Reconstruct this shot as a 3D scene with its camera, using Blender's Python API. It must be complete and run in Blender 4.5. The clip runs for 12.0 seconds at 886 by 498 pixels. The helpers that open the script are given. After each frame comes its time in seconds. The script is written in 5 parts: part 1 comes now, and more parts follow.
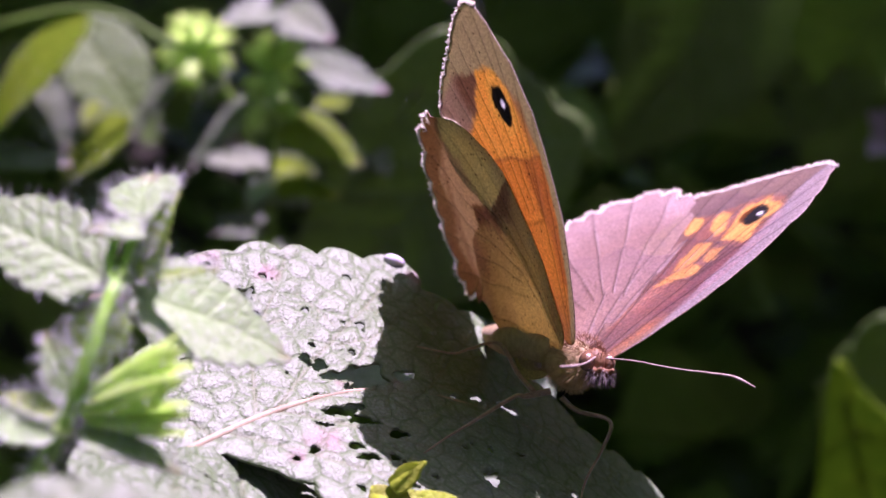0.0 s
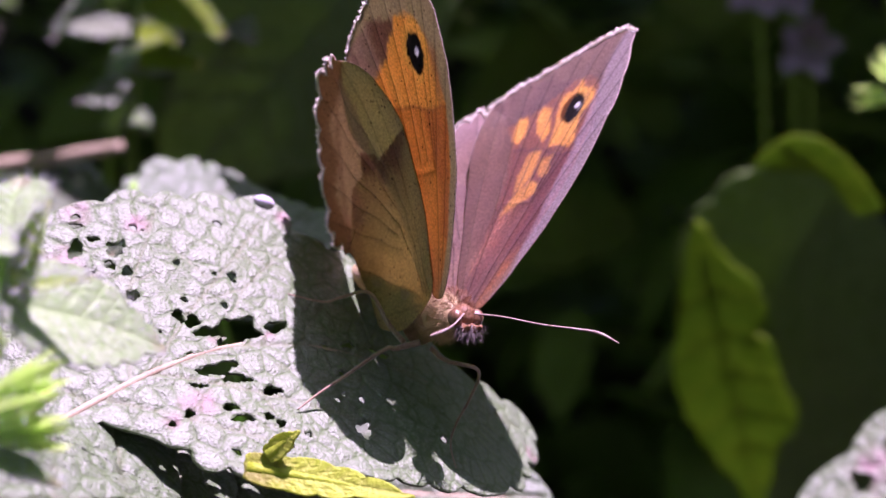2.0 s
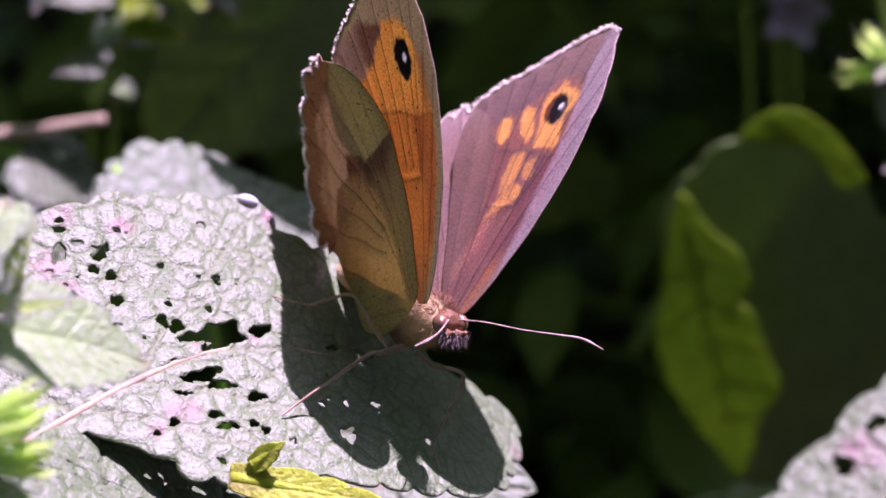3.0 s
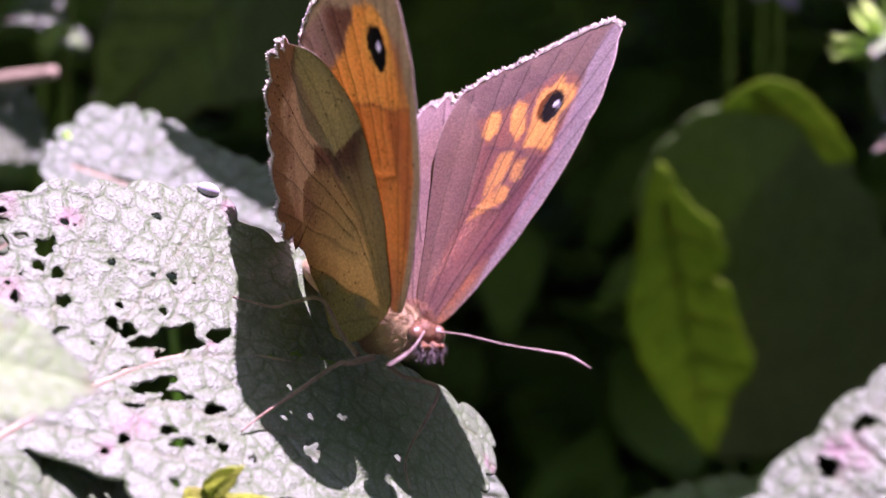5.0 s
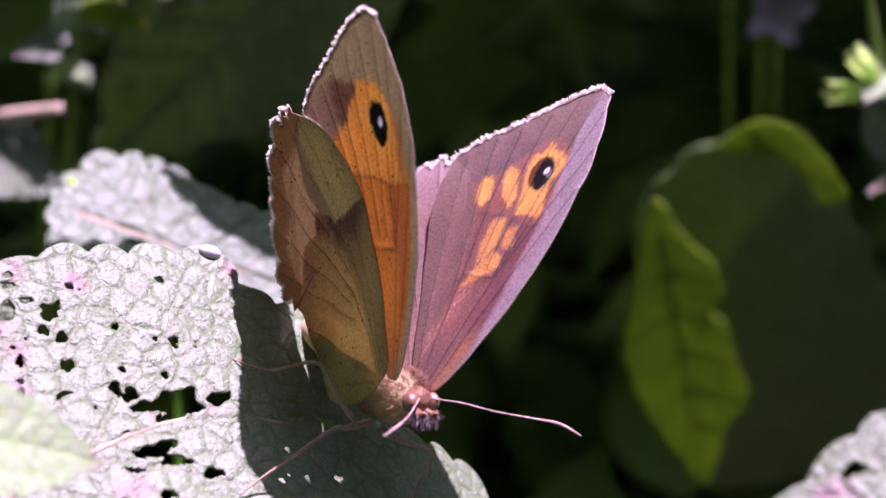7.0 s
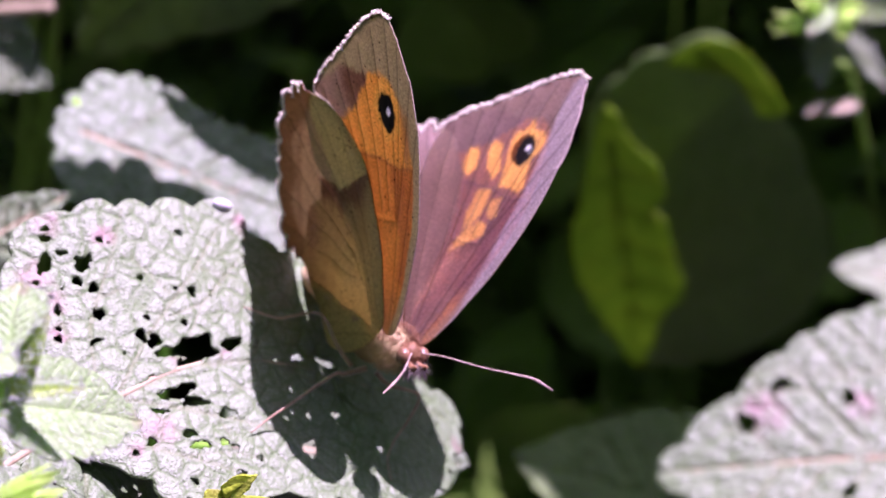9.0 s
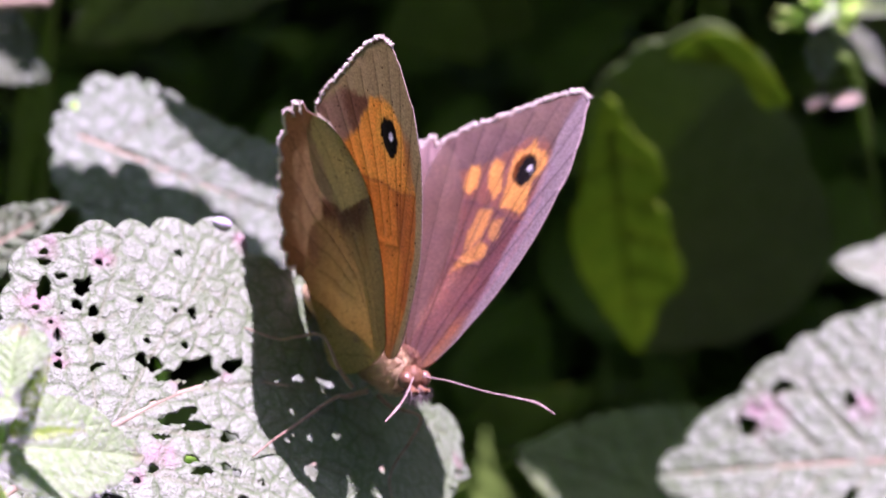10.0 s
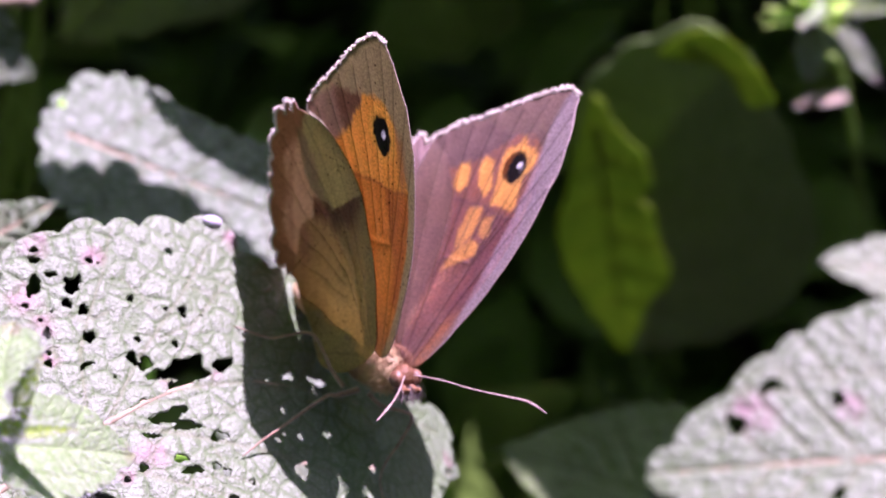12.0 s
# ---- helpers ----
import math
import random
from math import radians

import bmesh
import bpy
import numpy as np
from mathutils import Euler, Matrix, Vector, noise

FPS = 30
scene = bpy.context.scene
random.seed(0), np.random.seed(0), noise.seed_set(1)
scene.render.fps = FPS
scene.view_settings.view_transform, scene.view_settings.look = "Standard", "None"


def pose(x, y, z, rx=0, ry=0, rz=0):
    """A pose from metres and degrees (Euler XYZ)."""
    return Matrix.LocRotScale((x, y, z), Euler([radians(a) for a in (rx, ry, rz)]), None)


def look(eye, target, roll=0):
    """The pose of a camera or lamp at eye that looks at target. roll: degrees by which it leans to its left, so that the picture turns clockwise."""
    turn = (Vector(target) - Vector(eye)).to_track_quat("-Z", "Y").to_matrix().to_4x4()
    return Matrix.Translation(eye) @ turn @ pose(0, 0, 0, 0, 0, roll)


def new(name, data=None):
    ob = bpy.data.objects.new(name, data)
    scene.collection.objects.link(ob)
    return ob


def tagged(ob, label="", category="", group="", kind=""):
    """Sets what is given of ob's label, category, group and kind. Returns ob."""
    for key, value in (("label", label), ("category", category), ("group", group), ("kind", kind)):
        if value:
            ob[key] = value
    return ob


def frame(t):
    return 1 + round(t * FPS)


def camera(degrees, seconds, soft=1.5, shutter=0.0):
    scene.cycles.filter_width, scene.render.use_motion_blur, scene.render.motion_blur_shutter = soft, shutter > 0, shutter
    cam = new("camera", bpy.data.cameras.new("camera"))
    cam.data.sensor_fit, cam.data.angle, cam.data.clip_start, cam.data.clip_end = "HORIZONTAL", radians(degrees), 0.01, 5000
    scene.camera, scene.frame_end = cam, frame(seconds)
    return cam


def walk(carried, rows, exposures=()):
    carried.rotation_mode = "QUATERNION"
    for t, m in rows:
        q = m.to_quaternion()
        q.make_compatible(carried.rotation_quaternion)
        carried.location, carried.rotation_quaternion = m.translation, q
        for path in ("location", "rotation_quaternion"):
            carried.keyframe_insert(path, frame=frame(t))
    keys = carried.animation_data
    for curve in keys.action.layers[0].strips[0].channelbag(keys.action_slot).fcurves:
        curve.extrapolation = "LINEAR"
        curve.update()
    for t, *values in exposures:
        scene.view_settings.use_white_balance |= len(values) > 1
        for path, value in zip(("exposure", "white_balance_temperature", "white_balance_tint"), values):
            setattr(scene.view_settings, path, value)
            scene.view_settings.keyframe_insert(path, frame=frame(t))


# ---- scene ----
cam = camera(26, 12.0, soft=1.5)
cam.data.dof.use_dof = True
cam.data.dof.focus_distance = 0.137
cam.data.dof.aperture_fstop = 34.0
walk(cam, [
    (0.0, pose(0.00689, -0.13374, 0.02763, 81.851, 6.332, 6.043)),
    (0.5, pose(0.00478, -0.13183, 0.03138, 80.597, 6.153, 4.169)),
    (0.8, pose(0.00632, -0.13252, 0.03075, 80.485, 6.698, 3.812)),
    (1.0, pose(0.00729, -0.13302, 0.03073, 80.142, 7.012, 3.551)),
    (1.5, pose(0.00690, -0.13335, 0.03645, 76.605, 6.868, 2.006)),
    (2.0, pose(0.00789, -0.13241, 0.04224, 74.063, 5.918, 1.924)),
    (2.5, pose(0.00795, -0.13134, 0.04425, 73.104, 6.350, 1.773)),
    (3.0, pose(0.00822, -0.13057, 0.04742, 71.910, 5.700, 1.450)),
    (3.2, pose(0.00826, -0.12897, 0.04852, 71.380, 5.657, 1.095)),
    (4.8, pose(0.00608, -0.11860, 0.04787, 70.075, 4.275, 0.191)),
    (5.0, pose(0.00646, -0.11833, 0.04931, 69.540, 3.839, 0.634)),
    (5.5, pose(0.00593, -0.11589, 0.05386, 69.179, 3.262, 0.650)),
    (6.0, pose(0.00830, -0.11644, 0.05307, 69.987, 4.267, 0.683)),
    (6.5, pose(0.00777, -0.11701, 0.05223, 70.055, 4.014, 0.978)),
    (6.7, pose(0.00775, -0.11730, 0.05267, 69.945, 3.850, 1.022)),
    (8.3, pose(0.00404, -0.13334, 0.07096, 65.244, 1.016, -0.139)),
    (8.5, pose(0.00392, -0.13294, 0.07137, 64.808, 0.984, -0.193)),
    (9.0, pose(0.00278, -0.12952, 0.07320, 63.383, 0.589, -0.452)),
    (9.5, pose(0.00268, -0.12768, 0.07524, 62.641, 0.360, -0.400)),
    (10.0, pose(0.00238, -0.12607, 0.07777, 61.885, 0.519, -0.555)),
    (10.5, pose(-0.00021, -0.12511, 0.07639, 61.969, 0.446, -1.293)),
    (11.0, pose(0.00057, -0.12563, 0.07719, 61.826, 0.551, -1.180)),
    (11.5, pose(0.00096, -0.12572, 0.07692, 61.917, 0.244, -1.161)),
    (12.0, pose(0.00158, -0.12577, 0.07757, 61.854, 0.213, -1.034)),
], exposures=[(0.0, 1.48, 5800, 78), (3.0, 1.46, 5780, 82), (5.0, 1.62, 5780, 84), (6.7, 1.62, 5780, 84), (8.5, 1.62, 5730, 77), (12.0, 1.6, 5730, 77)])

# ---- light: high sun slightly to the side, thin blue sky ----
SUN = Vector((0.33, 0.10, 0.94)).normalized()
world = bpy.data.worlds.new("sky")
scene.world = world
world.use_nodes = True
wt = world.node_tree
sky = wt.nodes.new("ShaderNodeTexSky")
sky.sky_type = "NISHITA"
sky.sun_disc = False
sky.sun_elevation = math.asin(SUN.z)
sky.sun_rotation = math.atan2(SUN.x, SUN.y)
wt.nodes["Background"].inputs["Strength"].default_value = 0.15
wt.links.new(sky.outputs["Color"], wt.nodes["Background"].inputs["Color"])
sun_data = bpy.data.lights.new("sun", "SUN")
sun_data.energy, sun_data.angle, sun_data.color = 5.0, radians(0.5), (1.0, 0.96, 0.9)
sun_ob = new("sun", sun_data)
sun_ob.matrix_world = look(SUN * 2, (0, 0, 0))

MM = 0.001


# ---- materials ----
class Mat:
    """A small node builder."""

    def __init__(self, name):
        self.m = bpy.data.materials.new(name)
        self.m.use_nodes = True
        self.t = self.m.node_tree
        self.t.nodes.clear()
        self.out = self.t.nodes.new("ShaderNodeOutputMaterial")

    def n(self, kind, **values):
        node = self.t.nodes.new("ShaderNode" + kind)
        for key, v in values.items():
            if key in node.inputs:
                self.put(node.inputs[key], v)
        return node

    def put(self, socket, v):
        if isinstance(v, bpy.types.NodeSocket):
            self.t.links.new(v, socket)
        elif isinstance(v, tuple) and len(v) == 3 and socket.type == "RGBA":
            socket.default_value = (*v, 1)
        else:
            socket.default_value = v

    def noise(self, scale, detail=3.0, rough=0.55, warp=0.0):
        node = self.n("TexNoise", Scale=scale, Detail=detail, Roughness=rough, Distortion=warp)
        self.t.links.new(self.coord(), node.inputs["Vector"])
        return node.outputs["Fac"]

    def coord(self):
        return self.n("TexCoord").outputs["Object"]

    def voronoi(self, scale, feature="DISTANCE_TO_EDGE"):
        node = self.n("TexVoronoi")
        node.feature = feature
        node.inputs["Scale"].default_value = scale
        self.t.links.new(self.coord(), node.inputs["Vector"])
        return node.outputs["Distance"]

    def attr(self, name, out="Fac"):
        node = self.n("Attribute")
        node.attribute_name = name
        return node.outputs[out]

    def ramp(self, fac, *stops):
        node = self.n("ValToRGB", Fac=fac)
        e = node.color_ramp.elements
        while len(e) < len(stops):
            e.new(0.5)
        for el, (p, c) in zip(e, stops):
            el.position, el.color = p, (*c, 1)
        return node.outputs["Color"]

    def mix(self, fac, a, b, blend="MIX"):
        node = self.n("Mix")
        node.data_type, node.blend_type = "RGBA", blend
        self.put(node.inputs[0], fac)
        self.put(node.inputs[6], a)
        self.put(node.inputs[7], b)
        return node.outputs[2]

    def math(self, op, a, b=0.0, c=0.0):
        node = self.n("Math")
        node.operation = op
        for s, v in zip(node.inputs, (a, b, c)):
            self.put(s, v)
        return node.outputs[0]

    def bump(self, height, strength, distance, base=None):
        node = self.n("Bump", Height=height, Strength=strength, Distance=distance)
        if base is not None:
            self.t.links.new(base, node.inputs["Normal"])
        return node.outputs["Normal"]

    def surface(self, shader):
        self.t.links.new(shader, self.out.inputs["Surface"])
        return self.m

    def blend(self, fac, a, b):
        node = self.n("MixShader")
        self.put(node.inputs[0], fac)
        self.t.links.new(a, node.inputs[1])
        self.t.links.new(b, node.inputs[2])
        return node.outputs[0]


def leaf_material(name, dark, light, vein, rough=0.5, sheen=0.3, glow=0.25, spots=None, cell=560.0, relief=0.00022, fuzz=0.5, gloss=0.5, ior=1.45):
    """Rugose leaf: netted relief, fine hairs, veins by attribute, some stains; thin enough to pass light."""
    m = Mat(name)
    big, small = m.noise(110, 4), m.noise(1400, 3)
    rnd = m.n("ObjectInfo").outputs["Random"]
    tone = m.math("ADD", m.math("MULTIPLY", big, 0.6), m.math("MULTIPLY", small, 0.5))
    col = m.ramp(tone, (0.38, dark), (0.76, light))
    net = m.math("ADD", m.voronoi(cell), m.math("MULTIPLY", m.math("SUBTRACT", small, 0.5), 0.12))
    groove = m.math("SUBTRACT", 1.0, m.math("MULTIPLY", net, 9.0))
    tufts = m.ramp(m.noise(4200, 2, 0.7), (0.47, (0, 0, 0)), (0.66, (1, 1, 1)))
    col = m.mix(m.math("MULTIPLY", tufts, fuzz), col, (0.62, 0.57, 0.60))
    col = m.mix(m.math("MULTIPLY", m.math("MAXIMUM", groove, 0.0), 0.7), col, dark)
    col = m.mix(m.math("MULTIPLY", m.attr("vein"), 0.6), col, vein)
    if spots:
        patch = m.math("MULTIPLY", m.attr("stain"), m.ramp(m.noise(700, 3), (0.35, (0.2, 0.2, 0.2)), (0.6, (1, 1, 1))))
        col = m.mix(m.math("MULTIPLY", patch, 0.55), col, spots)
    col = m.mix(m.math("MULTIPLY", rnd, 0.1), col, (0.4, 0.45, 0.2))
    cells = m.math("MINIMUM", m.math("MULTIPLY", net, 2.2), 0.5)
    h = m.math("ADD", cells, m.math("MULTIPLY", small, 0.35))
    nor = m.bump(h, 0.85, relief)
    nor = m.bump(m.math("MINIMUM", m.voronoi(cell * 3.2), 0.3), 0.7, relief * 0.5, nor)
    nor = m.bump(m.noise(5200, 3), 0.9, 0.00009, nor)
    p = m.n("BsdfPrincipled", Roughness=rough, Normal=nor)
    m.put(p.inputs["Base Color"], col)
    m.put(p.inputs["IOR"], ior)
    bare = m.math("MAXIMUM", m.math("MULTIPLY", m.math("MAXIMUM", groove, 0.0), 0.5), m.math("MULTIPLY", m.attr("vein"), 0.45))
    m.put(p.inputs["Specular IOR Level"], m.math("MULTIPLY", m.math("SUBTRACT", 1.0, bare), gloss))
    m.put(p.inputs["Specular Tint"], (1.0, 0.92, 1.0))
    m.put(p.inputs["Sheen Weight"], sheen)
    m.put(p.inputs["Sheen Roughness"], 0.6)
    m.put(p.inputs["Sheen Tint"], (1.0, 0.86, 0.98))
    tr = m.n("BsdfTranslucent", Normal=nor)
    m.put(tr.inputs["Color"], m.mix(1.0, col, (1.0, 1.0, 0.25), "MULTIPLY"))
    return m.surface(m.blend(glow, p.outputs[0], tr.outputs[0]))


def plain_material(name, dark, light, rough=0.6, scale=600.0, sheen=0.0, glow=0.0, bump=0.00008, spec=0.4):
    m = Mat(name)
    tone = m.math("ADD", m.math("MULTIPLY", m.noise(scale, 4), 0.6), m.math("MULTIPLY", m.noise(scale * 7, 2), 0.4))
    col = m.ramp(tone, (0.35, dark), (0.68, light))
    p = m.n("BsdfPrincipled", Roughness=rough, Normal=m.bump(m.noise(scale * 4, 3), 0.5, bump))
    m.put(p.inputs["Base Color"], col)
    m.put(p.inputs["Specular IOR Level"], spec)
    m.put(p.inputs["Sheen Weight"], sheen)
    if glow <= 0:
        return m.surface(p.outputs[0])
    tr = m.n("BsdfTranslucent")
    m.put(tr.inputs["Color"], col)
    return m.surface(m.blend(glow, p.outputs[0], tr.outputs[0]))


def wing_material():
    """Scaled wing membrane: pattern by attribute, powdery scales, mauve gloss on the upper side."""
    m = Mat("wing_scales")
    col = m.attr("pattern", "Color")
    upper = m.attr("upper")
    grain = m.noise(5200, 2)
    col = m.mix(1.0, col, m.ramp(grain, (0.3, (0.62, 0.62, 0.62)), (0.7, (1.25, 1.25, 1.25))), "MULTIPLY")
    dots = m.ramp(m.voronoi(1500, "F1"), (0.12, (0.25, 0.22, 0.2)), (0.19, (1, 1, 1)))
    rare = m.math("GREATER_THAN", m.noise(420, 2), 0.5)
    speck = m.mix(m.math("MULTIPLY", rare, m.math("SUBTRACT", 1.0, upper)), (1.0, 1.0, 1.0), dots)
    col = m.mix(1.0, col, speck, "MULTIPLY")
    nor = m.bump(m.noise(3000, 3), 0.35, 0.00005)
    p = m.n("BsdfPrincipled", Normal=nor)
    m.put(p.inputs["Roughness"], 0.55)
    m.put(p.inputs["Base Color"], col)
    m.put(p.inputs["Specular IOR Level"], m.math("MULTIPLY_ADD", upper, 0.4, 0.2))
    m.put(p.inputs["Specular Tint"], (1.0, 0.9, 0.92))
    m.put(p.inputs["Sheen Weight"], m.math("MULTIPLY_ADD", upper, 0.12, 0.1))
    m.put(p.inputs["Sheen Roughness"], 0.4)
    m.put(p.inputs["Sheen Tint"], (1.0, 0.88, 0.84))
    tr = m.n("BsdfTranslucent")
    m.put(tr.inputs["Color"], m.mix(1.0, m.mix(1.0, m.attr("through", "Color"), speck, "MULTIPLY"), m.ramp(grain, (0.3, (0.75, 0.75, 0.75)), (0.7, (1.15, 1.15, 1.15))), "MULTIPLY"))
    return m.surface(m.blend(m.attr("thin"), p.outputs[0], tr.outputs[0]))


LEAF = leaf_material("hairy_leaf", (0.06, 0.116, 0.038), (0.13, 0.188, 0.11), (0.13, 0.15, 0.08), 0.52, 0.0, 0.10, (0.30, 0.11, 0.18), relief=0.0003, fuzz=0.16, gloss=0.74)
LEAF_MINT = leaf_material("mint_leaf", (0.20, 0.385, 0.11), (0.43, 0.60, 0.32), (0.28, 0.46, 0.15), 0.46, 0.2, 0.42, (0.3, 0.14, 0.1), 1800.0, 0.00006, 0.62, 0.8)
LEAF_BACK = leaf_material("shaded_leaf", (0.09, 0.19, 0.03), (0.18, 0.31, 0.055), (0.2, 0.3, 0.09), 0.4, 0.1, 0.45, fuzz=0.05, gloss=0.7)
LEAF_BRIGHT = leaf_material("yellow_green_leaf", (0.17, 0.31, 0.006), (0.32, 0.46, 0.014), (0.34, 0.44, 0.03), 0.55, 0.0, 0.6, (0.16, 0.05, 0.03), 1500.0, 0.00005, 0.0, 0.3)
CALYX_LEAF = leaf_material("bract", (0.32, 0.58, 0.04), (0.56, 0.78, 0.16), (0.6, 0.75, 0.25), 0.5, 0.1, 0.6, (0.3, 0.3, 0.1), 900.0, fuzz=0.2)
LEAF_YELLOW = leaf_material("yellowing_leaf", (0.40, 0.52, 0.01), (0.56, 0.66, 0.03), (0.55, 0.6, 0.1), 0.5, 0.05, 0.45, (0.14, 0.05, 0.03), 1500.0, 0.00006, fuzz=0.0)
THICKET = plain_material("thicket_leaf", (0.12, 0.22, 0.03), (0.21, 0.36, 0.06), 0.6, 120.0, glow=0.45)
# for the unseen foliage: bright and thin, so that the fill light turns green
SHADE_BOUGH = plain_material("shade_bough", (0.10, 0.26, 0.015), (0.19, 0.42, 0.035), 0.5, 120.0, glow=0.5)
SCREEN_LEAF = plain_material("screen_leaf", (0.12, 0.32, 0.015), (0.22, 0.48, 0.03), 0.5, 120.0, glow=0.5)
STEM = plain_material("green_stem", (0.24, 0.54, 0.05), (0.40, 0.72, 0.12), 0.42, 500.0, 0.1, 0.4)
TWIG = plain_material("tan_twig", (0.22, 0.17, 0.10), (0.42, 0.34, 0.22), 0.7, 500.0)
CALYX = plain_material("calyx", (0.42, 0.70, 0.09), (0.66, 0.88, 0.28), 0.48, 500.0, 0.2, 0.6)
HAIR = plain_material("white_hair", (0.6, 0.62, 0.58), (0.85, 0.86, 0.84), 0.35, 900.0, 0.0, 0.4)
FUR = plain_material("tan_fur", (0.34, 0.24, 0.11), (0.58, 0.43, 0.22), 0.6, 1500.0, 0.1, 0.3)
FUR_RED = plain_material("rusty_fur", (0.17, 0.07, 0.03), (0.36, 0.18, 0.09), 0.6, 1500.0, 0.0, 0.15)
FUR_DARK = plain_material("dark_fur", (0.06, 0.04, 0.035), (0.2, 0.14, 0.12), 0.5, 1500.0, 0.5, 0.1)
FRINGE = plain_material("wing_fringe", (0.85, 0.80, 0.72), (0.96, 0.93, 0.86), 0.5, 2500.0, 0.3, 0.6)
EYE = plain_material("insect_eye", (0.11, 0.05, 0.03), (0.24, 0.12, 0.065), 0.25, 2500.0, spec=0.6)
LEG = plain_material("tan_leg", (0.17, 0.10, 0.06), (0.38, 0.26, 0.16), 0.5, 1500.0, 0.2)
ANTENNA = plain_material("antenna_mat", (0.14, 0.08, 0.055), (0.42, 0.32, 0.27), 0.45, 2500.0, 0.2)
SOIL = plain_material("soil", (0.03, 0.027, 0.018), (0.07, 0.06, 0.04), 0.95, 60.0, bump=0.002)
PETAL = plain_material("pale_petal", (0.32, 0.22, 0.26), (0.5, 0.38, 0.42), 0.5, 400.0, 0.2, 0.4)
BLUE_BUD = plain_material("bluish_tip", (0.34, 0.30, 0.38), (0.7, 0.68, 0.78), 0.4, 900.0, 0.3)
WING = wing_material()


# ---- mesh helpers (millimetres in, metres out) ----
def mesh_of(name, verts, faces, material, smooth=True, **attrs):
    me = bpy.data.meshes.new(name)
    me.from_pydata([tuple(v) for v in np.asarray(verts, float) * MM], [], [tuple(int(i) for i in f) for f in faces])
    for key, values in attrs.items():
        values = np.asarray(values, float)
        if values.ndim == 2:
            layer = me.color_attributes.new(key, "FLOAT_COLOR", "POINT")
            layer.data.foreach_set("color", np.c_[values, np.ones(len(values))].ravel())
        else:
            me.attributes.new(key, "FLOAT", "POINT").data.foreach_set("value", values)
    me.materials.append(material)
    if smooth:
        me.shade_smooth()
    me.update()
    return me


def part(name, me, parent, label="", at=None):
    ob = new(name, me)
    ob.parent = parent
    if at is not None:
        ob.matrix_basis = at
    if label:
        tagged(ob, label)
    return ob


def thing(name, at, label, category, group="", kind=""):
    ob = new(name)
    ob.empty_display_size = 0.005
    ob.matrix_basis = at
    return tagged(ob, label, category, group, kind)


def axes(origin, x, normal):
    """A pose from an origin in mm, a direction for x and an approximate normal for z."""
    x = Vector(x).normalized()
    z = Vector(normal)
    z = (z - x * z.dot(x)).normalized()
    y = z.cross(x)
    m = Matrix((x, y, z)).transposed().to_4x4()
    m.translation = Vector(origin) * MM
    return m


def spline_closed(ctrl, n):
    """Closed Catmull-Rom curve through a few control points, resampled by length."""
    c = np.asarray(ctrl, float)
    out = []
    for i in range(len(c)):
        p0, p1, p2, p3 = c[i - 1], c[i], c[(i + 1) % len(c)], c[(i + 2) % len(c)]
        for t in np.linspace(0, 1, 24, endpoint=False):
            out.append(0.5 * (2 * p1 + (p2 - p0) * t + (2 * p0 - 5 * p1 + 4 * p2 - p3) * t**2 + (3 * p1 - p0 - 3 * p2 + p3) * t**3))
    return resample(np.array(out), n)


def resample(p, n):
    q = np.vstack([p, p[:1]])
    s = np.r_[0, np.cumsum(np.linalg.norm(np.diff(q, axis=0), axis=1))]
    t = np.linspace(0, s[-1], n, endpoint=False)
    return np.c_[np.interp(t, s, q[:, 0]), np.interp(t, s, q[:, 1])]


def toothed(p, count, depth, power=0.6, seed=0):
    """Rounded teeth along a closed outline."""
    r = np.random.default_rng(seed)
    n = len(p)
    tan = np.roll(p, -1, 0) - np.roll(p, 1, 0)
    nor = np.c_[tan[:, 1], -tan[:, 0]]
    nor /= np.linalg.norm(nor, axis=1)[:, None] + 1e-9
    area = np.sum(p[:, 0] * np.roll(p[:, 1], -1) - np.roll(p[:, 0], -1) * p[:, 1])
    if area < 0:
        nor = -nor
    s = np.arange(n) / n * count
    s = s + 0.28 * np.sin(s * 1.7 + r.random() * 6)
    amp = 0.6 + 0.6 * np.abs(np.sin(np.floor(s) * 12.9 + seed))
    wave = np.abs(np.sin(np.pi * s)) ** power - 0.6
    return p + nor * (depth * wave * amp)[:, None]


def ovate(length, width, n=240, heart=0.12, tip=1.0):
    """Outline of an egg-shaped leaf from its base at 0 to its tip at length."""
    s = np.linspace(0, 1, n // 2)
    half = width / 2 * (np.sin(np.pi * np.clip(s, 0, 1) ** (0.62 * tip)) ** 0.85)
    x = length * s - heart * length * np.exp(-((s - 0.1) / 0.08) ** 2)
    return resample(np.vstack([np.c_[x, -half], np.c_[x, half][::-1]]), n)


def near_line(xy, a, b):
    a, b = np.array(a, float), np.array(b, float)
    d = b - a
    t = np.clip(((xy - a) @ d) / (d @ d + 1e-9), 0, 1)
    return np.linalg.norm(xy - a - t[:, None] * d, axis=1), t


def vein_field(xy, veins):
    """Nearness to the veins, 0 to 1; a vein is (start, end, width)."""
    v = np.zeros(len(xy))
    for a, b, w in veins:
        d, t = near_line(xy, a, b)
        v = np.maximum(v, np.exp(-((d / (w * (1.15 - 0.7 * t))) ** 2)))
    return v


